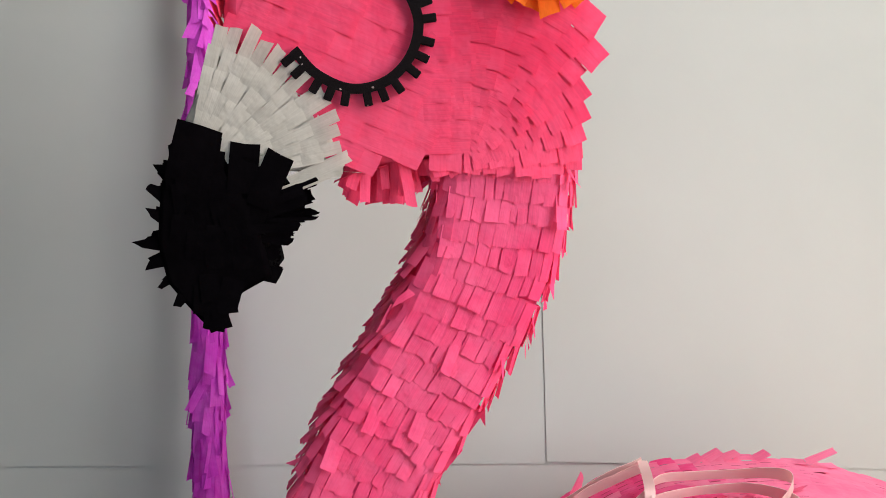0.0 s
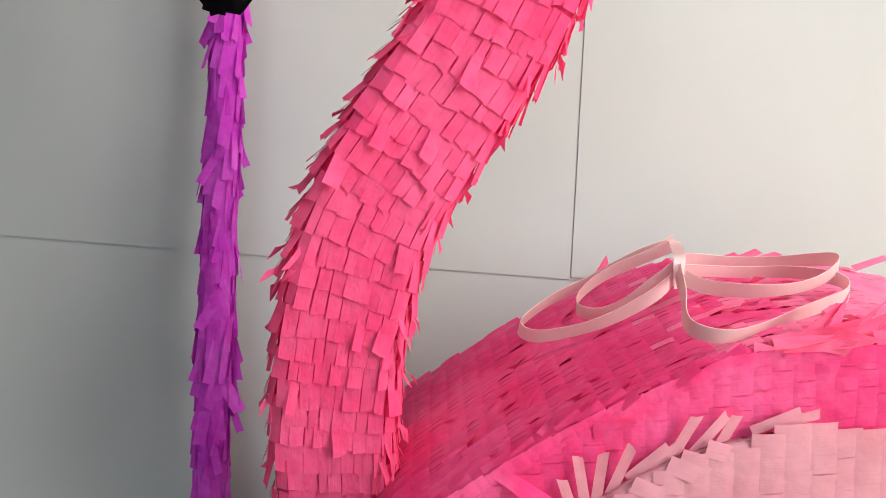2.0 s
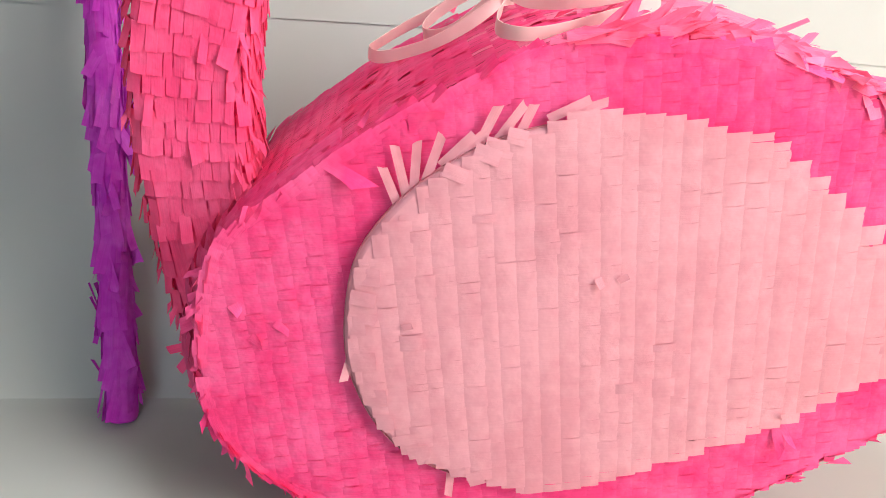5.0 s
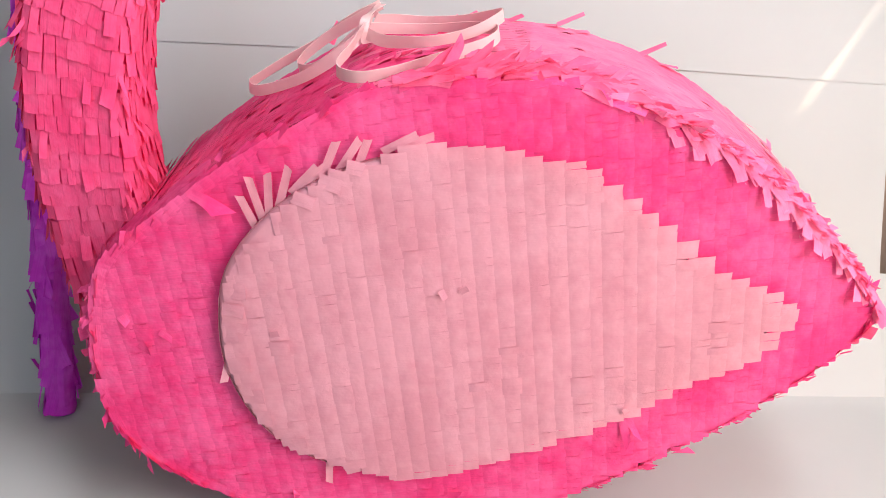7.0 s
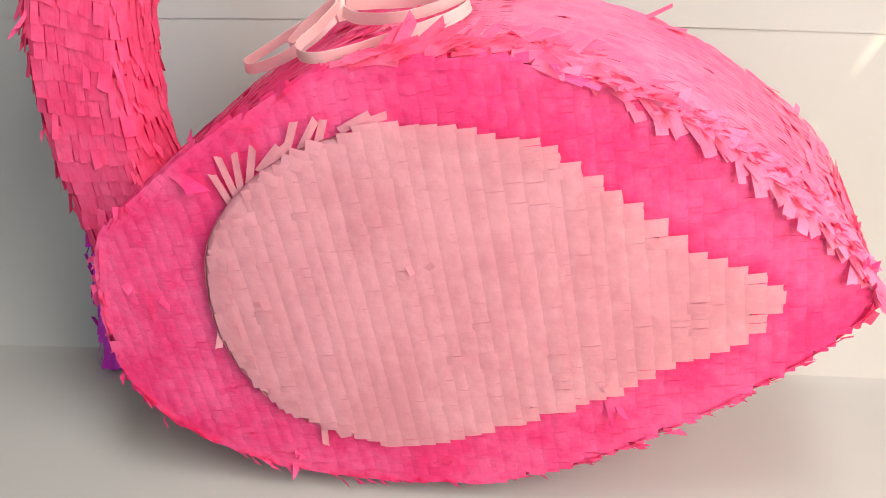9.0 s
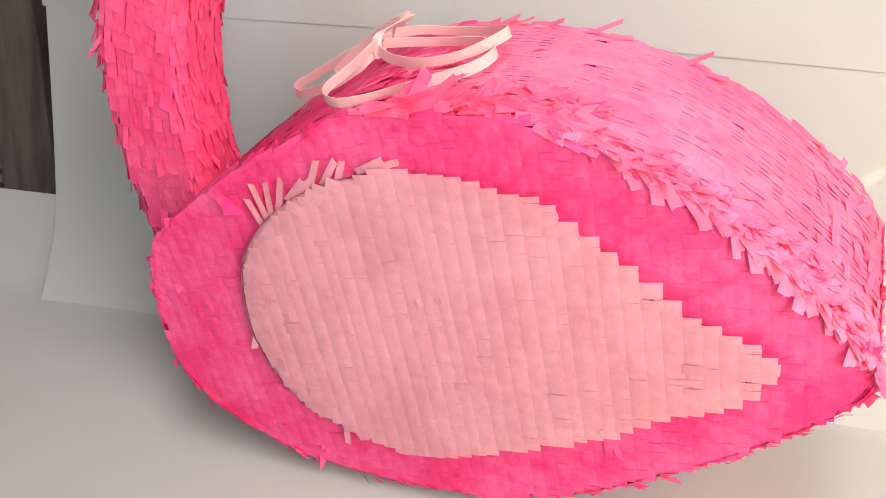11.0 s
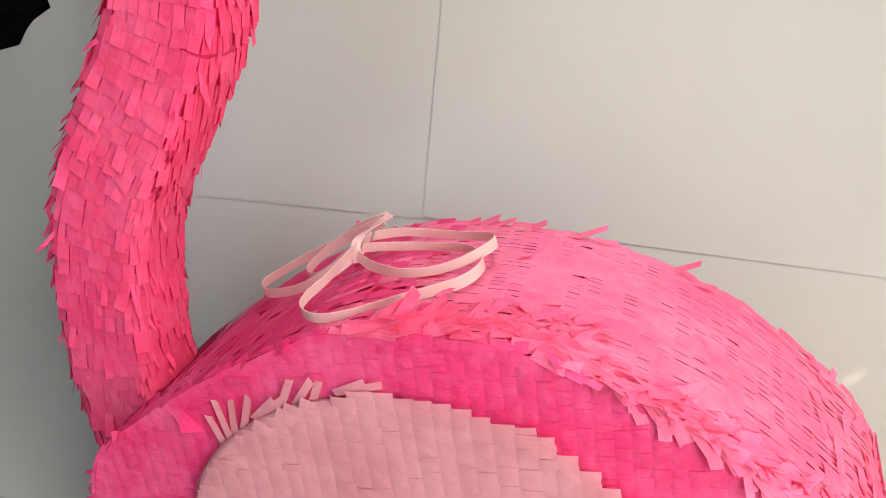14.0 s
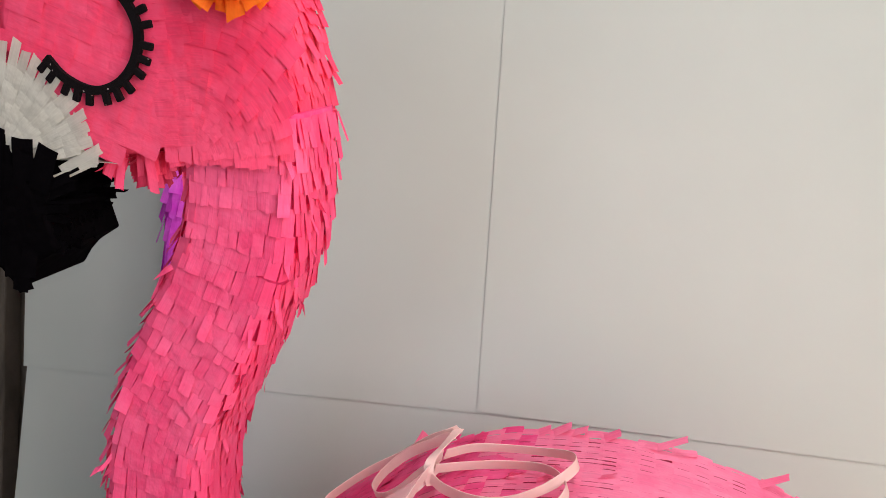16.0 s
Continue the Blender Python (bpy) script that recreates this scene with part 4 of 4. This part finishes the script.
for k in range(5):
    r0 = 0.036 + 0.0145 * k
    many = 12
    for j in range(many):
        a = radians(11 + 66 * (j + 0.5) / many) + rnd.uniform(-0.02, 0.02)
        x, z = -0.114 + r0 * math.cos(a), 0.768 + r0 * math.sin(a)
        if not inside(x, z, BILL):
            continue
        (rows if k < 4 else poses).append(tab_pose((x, HY0 - 0.0042, z), (math.cos(a), 0, math.sin(a)), (0, -1, 0), radians(66) / many * (r0 + 0.016) * (0.99 if k < 4 else 0.86), rnd.uniform(0.0185, 0.0225) if k < 4 else rnd.uniform(0.019, 0.028), rnd.uniform(3, 4.5)))
for j in range(14):
    a = j / 13
    for b in range(3):
        poses.append(tab_pose((-0.110 + 0.022 * a, rnd.uniform(HY0, HY0 + 0.07), 0.812 + 0.042 * a), (0.32, 0, 1), (-1, 0, 0.3), 0.010, 0.024, rnd.uniform(1, 6)))
        poses.append(tab_pose((-0.055 + 0.045 * a, rnd.uniform(HY0, HY0 + 0.07), 0.779), (1, 0, 0.08), (0, 0, -1), 0.010, 0.024, rnd.uniform(1, 6)))
for x, z, x1, z1, w in ((-0.047, 0.764, -0.002, 0.781, 0.007), (-0.040, 0.771, 0.002, 0.790, 0.009), (-0.034, 0.776, -0.004, 0.777, 0.005)):
    d = Vector((x1 - x, 0, z1 - z))
    poses.append(tab_pose((x, HY0 - 0.002, z), d, (0, -1, 0), w, d.length, 2))
finish_tabs(rows, CREAM, bill, shapes=(14, 22))
finish_tabs(poses, CREAM, bill)

# black bill tip
def ragged(points, n):
    """n points evenly along a closed loop of straight sides."""
    pts = np.array(list(points) + [points[0]], float)
    run = np.concatenate([[0], np.cumsum(np.linalg.norm(np.diff(pts, axis=0), axis=1))])
    at = np.linspace(0, run[-1], n, endpoint=False)
    return np.stack([np.interp(at, run, pts[:, i]) for i in (0, 1)], axis=1)


TIP = ragged([(-0.113, 0.800), (-0.060, 0.788), (-0.047, 0.764), (-0.060, 0.735), (-0.053, 0.704), (-0.075, 0.692), (-0.086, 0.682), (-0.097, 0.668), (-0.104, 0.670), (-0.115, 0.683), (-0.128, 0.700), (-0.134, 0.728), (-0.130, 0.770)], 80)
tip = smooth(child("bill_tip", slab(inset(TIP, 0.001), HY0 - 0.004, HY1 - 0.020, 0.004), BLACK, "black hooked bill tip of ragged tissue tabs"))
poses = []
for x, z, w, l, a in ((-0.1095, 0.772, 0.0315, 0.040, 75), (-0.0727, 0.764, 0.0205, 0.035, 84), (-0.0613, 0.7545, 0.0195, 0.040, 66)):
    poses.append(tab_pose((x, HY0 - 0.0062, z), (math.cos(radians(a)), 0, math.sin(radians(a))), (0, -1, 0), w, l, 1.5))
finish_tabs(poses, BLACK, tip, shapes=(14, 22))
blocks, spikes = [], []
for x0, z0, x1, z1, w in ((-0.112, 0.770, -0.121, 0.798, 0.014), (-0.110, 0.760, -0.131, 0.784, 0.012), (-0.110, 0.752, -0.137, 0.769, 0.016), (-0.110, 0.740, -0.138, 0.751, 0.018), (-0.110, 0.730, -0.147, 0.728, 0.015),
                          (-0.110, 0.724, -0.141, 0.713, 0.012), (-0.108, 0.718, -0.133, 0.697, 0.012), (-0.104, 0.712, -0.121, 0.684, 0.012), (-0.090, 0.715, -0.049, 0.704, 0.013), (-0.085, 0.726, -0.050, 0.719, 0.009), (-0.080, 0.734, -0.040, 0.729, 0.006),
                          (-0.078, 0.738, -0.034, 0.741, 0.009), (-0.068, 0.744, -0.022, 0.746, 0.003), (-0.070, 0.745, -0.028, 0.760, 0.010), (-0.066, 0.752, -0.030, 0.766, 0.007), (-0.062, 0.758, -0.021, 0.774, 0.005)):
    d = Vector((x1 - x0, 0, z1 - z0))
    for b in range(9):
        q = Vector((x0, HY0 - 0.002 + 0.008 * b + rnd.uniform(-0.003, 0.003), z0))
        out = 1.0 if b == 0 else rnd.uniform(0.78, 0.98)
        (blocks if x1 < -0.1 else spikes).append(tab_pose(q, d + Vector((0, rnd.uniform(-0.004, 0.002), rnd.uniform(-0.004, 0.004) if b else 0)), (0, -1, 0), w * rnd.uniform(0.7, 1.0) * (1.5 if x1 < -0.1 else 1.0), d.length * out, rnd.uniform(-3, 3)))
finish_tabs(blocks, BLACK, tip, shapes=(32, 40))
finish_tabs(spikes, BLACK, tip)
poses = []
for k in range(90):
    x, z = rnd.uniform(-0.135, -0.055), rnd.uniform(0.68, 0.785)
    if inside(x, z, TIP) and inside(x - 0.012, z, TIP) and inside(x + 0.012, z, TIP):
        poses.append(tab_pose((x, HY0 - 0.0046, z), (rnd.uniform(-0.3, 0.3), 0, -1 if z < 0.71 else 1), (0, -1, 0), rnd.uniform(0.012, 0.018), 0.020, rnd.uniform(3, 7)))
finish_tabs(poses, BLACK, tip)

# eyelash of black glitter foam
bm = bmesh.new()
ARC = spline([(-0.0345, 0.862), (-0.020, 0.846), (0.003, 0.836), (0.026, 0.840), (0.043, 0.855), (0.0505, 0.876), (0.047, 0.894), (0.036, 0.911)], 49, closed=False)
da = np.gradient(ARC, axis=0)
da /= np.linalg.norm(da, axis=1)[:, None]
quads = []
for p, d in zip(ARC, da):
    n = np.array([-d[1], d[0]])
    quads.append([bm.verts.new((p[0] + n[0] * s * 0.0034, y, p[1] + n[1] * s * 0.0034)) for s, y in ((-1, HY0 - 0.0075), (1, HY0 - 0.0075), (1, HY0 - 0.0035), (-1, HY0 - 0.0035))])
for a, b in zip(quads, quads[1:]):
    for i in range(4):
        bm.faces.new((a[i], a[(i + 1) % 4], b[(i + 1) % 4], b[i]))
bm.faces.new(quads[0])
bm.faces.new(quads[-1])
bmesh.ops.recalc_face_normals(bm, faces=bm.faces)
lash = child("eyelash", bm, FOAM, "curved black glitter foam eyelash")
for k in range(15):
    i = 1 + round(k * 46.5 / 14)
    p, d = ARC[i], da[i]
    n = np.array([d[1], -d[0]])
    bm = bmesh.new()
    made = bmesh.ops.create_cube(bm, size=1.0)
    bmesh.ops.scale(bm, vec=(0.0058, 0.004, 0.0105), verts=made["verts"])
    bmesh.ops.bevel(bm, geom=bm.edges[:], offset=0.0006, segments=1, affect="EDGES")
    bmesh.ops.rotate(bm, cent=(0, 0, 0), matrix=Matrix.Rotation(math.atan2(n[0], n[1]), 3, "Y"), verts=bm.verts)
    bmesh.ops.translate(bm, vec=(p[0] + n[0] * 0.0072, HY0 - 0.0056, p[1] + n[1] * 0.0072), verts=bm.verts)
    part("lash", bm, FOAM, lash)

# orange flower on the crown
bm = bmesh.new()
bmesh.ops.create_icosphere(bm, subdivisions=2, radius=0.012, matrix=Matrix.Translation((0.135, HY0 - 0.012, 0.931)))
flower = smooth(child("flower", bm, ORANGE, "orange tissue paper flower on the head"))
poses = []
for k in range(44):
    a = 2 * math.pi * k / 22 + rnd.uniform(-0.1, 0.1)
    poses.append(tab_pose((0.135 + 0.008 * math.cos(a), HY0 - 0.010 - (0.006 if k > 21 else 0), 0.931 + 0.008 * math.sin(a)), (math.cos(a), 0, math.sin(a)), (0, -1, 0), 0.015, rnd.uniform(0.032, 0.042) if k < 22 else 0.028, rnd.uniform(6, 30)))
finish_tabs(poses, ORANGE, flower, name="petal")


# satin ribbon, knotted on the back
def band(points, wide, n=70, up=(0, -0.25, 1)):
    line = spline(points, n, closed=False)
    d = np.gradient(line, axis=0)
    bm = bmesh.new()
    rows = []
    for k, (p, q) in enumerate(zip(line, d)):
        w = Vector(up)
        q = Vector(q).normalized()
        w = (w - q * w.dot(q)).normalized()
        lean = 0.22 * math.sin(k * 0.09 + p[0] * 20)
        flat = q.cross(w)
        w = (w * math.cos(lean) + flat * math.sin(lean)).normalized()
        thick = q.cross(w) * 0.0003
        c = Vector(p)
        rows.append([bm.verts.new(c + w * wide * s / 2 + thick * e) for s, e in ((-1, -1), (1, -1), (1, 1), (-1, 1))])
    for a, b in zip(rows, rows[1:]):
        for i in range(4):
            bm.faces.new((a[i], a[(i + 1) % 4], b[(i + 1) % 4], b[i]))
    bm.faces.new(rows[0])
    bm.faces.new(rows[-1])
    bmesh.ops.recalc_face_normals(bm, faces=bm.faces)
    for e in bm.edges:
        if len(e.link_faces) == 2 and e.calc_face_angle(0) > 0.6:
            e.smooth = False
    return bm


R = 0.0118
ribbon = smooth(child("ribbon", band([(0.252, 0.622, 0.500), (0.244, 0.588, 0.497), (0.237, 0.548, 0.490), (0.229, 0.518, 0.485), (0.231, 0.502, 0.481), (0.249, 0.494, 0.480), (0.273, 0.504, 0.482), (0.305, 0.526, 0.486), (0.335, 0.543, 0.491), (0.356, 0.553, 0.496), (0.367, 0.572, 0.499), (0.366, 0.596, 0.499), (0.345, 0.624, 0.495), (0.310, 0.632, 0.491), (0.275, 0.620, 0.493), (0.250, 0.602, 0.497)], R), RIBBON, "pale pink satin ribbon knotted in loose loops"))
for pts in ([(0.249, 0.592, 0.494), (0.264, 0.582, 0.490), (0.294, 0.566, 0.493), (0.322, 0.564, 0.497), (0.346, 0.574, 0.502), (0.365, 0.590, 0.508), (0.374, 0.610, 0.510), (0.366, 0.634, 0.504), (0.340, 0.652, 0.496), (0.305, 0.658, 0.493), (0.275, 0.648, 0.496), (0.254, 0.624, 0.500)],
            [(0.259, 0.660, 0.508), (0.248, 0.660, 0.502), (0.228, 0.666, 0.490), (0.198, 0.672, 0.468), (0.164, 0.668, 0.450), (0.140, 0.650, 0.438), (0.131, 0.628, 0.434), (0.144, 0.611, 0.434), (0.177, 0.600, 0.446), (0.204, 0.594, 0.461), (0.232, 0.592, 0.482), (0.250, 0.606, 0.496)],
            [(0.254, 0.652, 0.504), (0.236, 0.658, 0.493), (0.205, 0.664, 0.474), (0.184, 0.655, 0.458), (0.179, 0.634, 0.451), (0.194, 0.617, 0.454), (0.214, 0.612, 0.466), (0.232, 0.610, 0.483), (0.250, 0.612, 0.498)]):
    smooth(part("ribbon_loop", band(pts, R), RIBBON, ribbon))
smooth(part("ribbon_knot", band([(0.259, 0.660, 0.508), (0.254, 0.632, 0.508), (0.248, 0.604, 0.507), (0.246, 0.596, 0.498), (0.248, 0.596, 0.484)], 0.009, up=(1, 0, 0.2)), RIBBON, ribbon))

# ---- the stick ----
stick = tagged(new("pinata_stick"), "purple stick wrapped in fringed tissue, leaning on the paper backdrop", "stick")
FOOT_AT, TOP_AT = Vector((-0.1425, 0.672, 0.001)), Vector((-0.198, 1.083, 1.10))
stick.location = FOOT_AT
axis = (TOP_AT - FOOT_AT)
LONG = axis.length
axis.normalize()
ex = Vector((1, 0, 0))
ex = (ex - axis * ex.dot(axis)).normalized()
ey = axis.cross(ex)
bm = bmesh.new()
rings = []
for s in (0.0, 0.0015, 0.004, 0.008, *np.linspace(0.014, LONG, 34)):
    r = (0.0172 + 0.0007 * noise.noise((0, 0, s * 20))) * min(1.0, 0.80 + 0.2 * math.sqrt(s / 0.008))
    rings.append([bm.verts.new(FOOT_AT + axis * s + (ex * math.cos(a) + ey * math.sin(a)) * r) for a in np.linspace(0, 2 * math.pi, 16, endpoint=False)])
for a, b in zip(rings, rings[1:]):
    for i in range(16):
        bm.faces.new((a[i], a[(i + 1) % 16], b[(i + 1) % 16], b[i]))
bm.faces.new(rings[0])
bm.faces.new(rings[-1])
bmesh.ops.recalc_face_normals(bm, faces=bm.faces)
rod = smooth(part("rod", bm, PURPLE, stick))
rod.matrix_parent_inverse = stick.matrix_basis.inverted()
poses = []
s = 0.052
k = 0
while s < LONG:
    for i in range(10):
        a = 2 * math.pi * (i + 0.37 * k) / 10 + rnd.uniform(-0.12, 0.12)
        n = ex * math.cos(a) + ey * math.sin(a)
        lift = rnd.uniform(0.6, 3.2) if rnd.random() < 0.90 else rnd.uniform(5, 17)
        around = axis.cross(n)
        poses.append(tab_pose(FOOT_AT + axis * (s + rnd.uniform(-0.006, 0.006)) + n * 0.0168, -axis + around * rnd.gauss(-0.08, 0.2), n, rnd.uniform(0.008, 0.015), rnd.uniform(0.030, 0.050), lift))
    s += 0.022 + rnd.uniform(-0.002, 0.003)
    k += 1
# loose ends near the foot
for h, a, l in ((0.030, 200, 0.026), (0.034, 330, 0.030), (0.045, 185, 0.030), (0.060, 350, 0.024), (0.110, 178, 0.034), (0.118, 190, 0.042), (0.128, 165, 0.030), (0.170, 345, 0.026), (0.180, 200, 0.024)):
    n = ex * math.cos(radians(a)) + ey * math.sin(radians(a))
    poses.append(tab_pose(FOOT_AT + axis * h + n * 0.015, axis * (1 if l > 0.029 else -0.4) + n * 0.5, n, 0.008, l, rnd.uniform(14, 30)))
finish_tabs(poses, PURPLE, rod)

# knotted twine hanging on the wall beside the post
TWINE = [(-0.962, 0.352), (-0.959, 0.268), (-0.948, 0.232), (-0.945, 0.190), (-0.938, 0.156), (-0.919, 0.126), (-0.893, 0.104), (-0.870, 0.082), (-0.858, 0.040), (-0.866, 0.012)]
twine = tagged(part("twine", band([(x, 1.050 + 0.36 * z, z) for x, z in TWINE], 0.0035), WIRE), "dark knotted twine hanging on the wall", "twine")
for x, z, r in ((-0.938, 0.150, 0.007), (-0.864, 0.016, 0.008)):
    bm = bmesh.new()
    bmesh.ops.create_icosphere(bm, subdivisions=2, radius=r, matrix=Matrix.Translation((x, 1.050 + 0.36 * z, z)))
    for v in bm.verts:
        v.co += v.normal * 0.003 * noise.noise(v.co * 160)
    smooth(part("knot", bm, WIRE, twine))
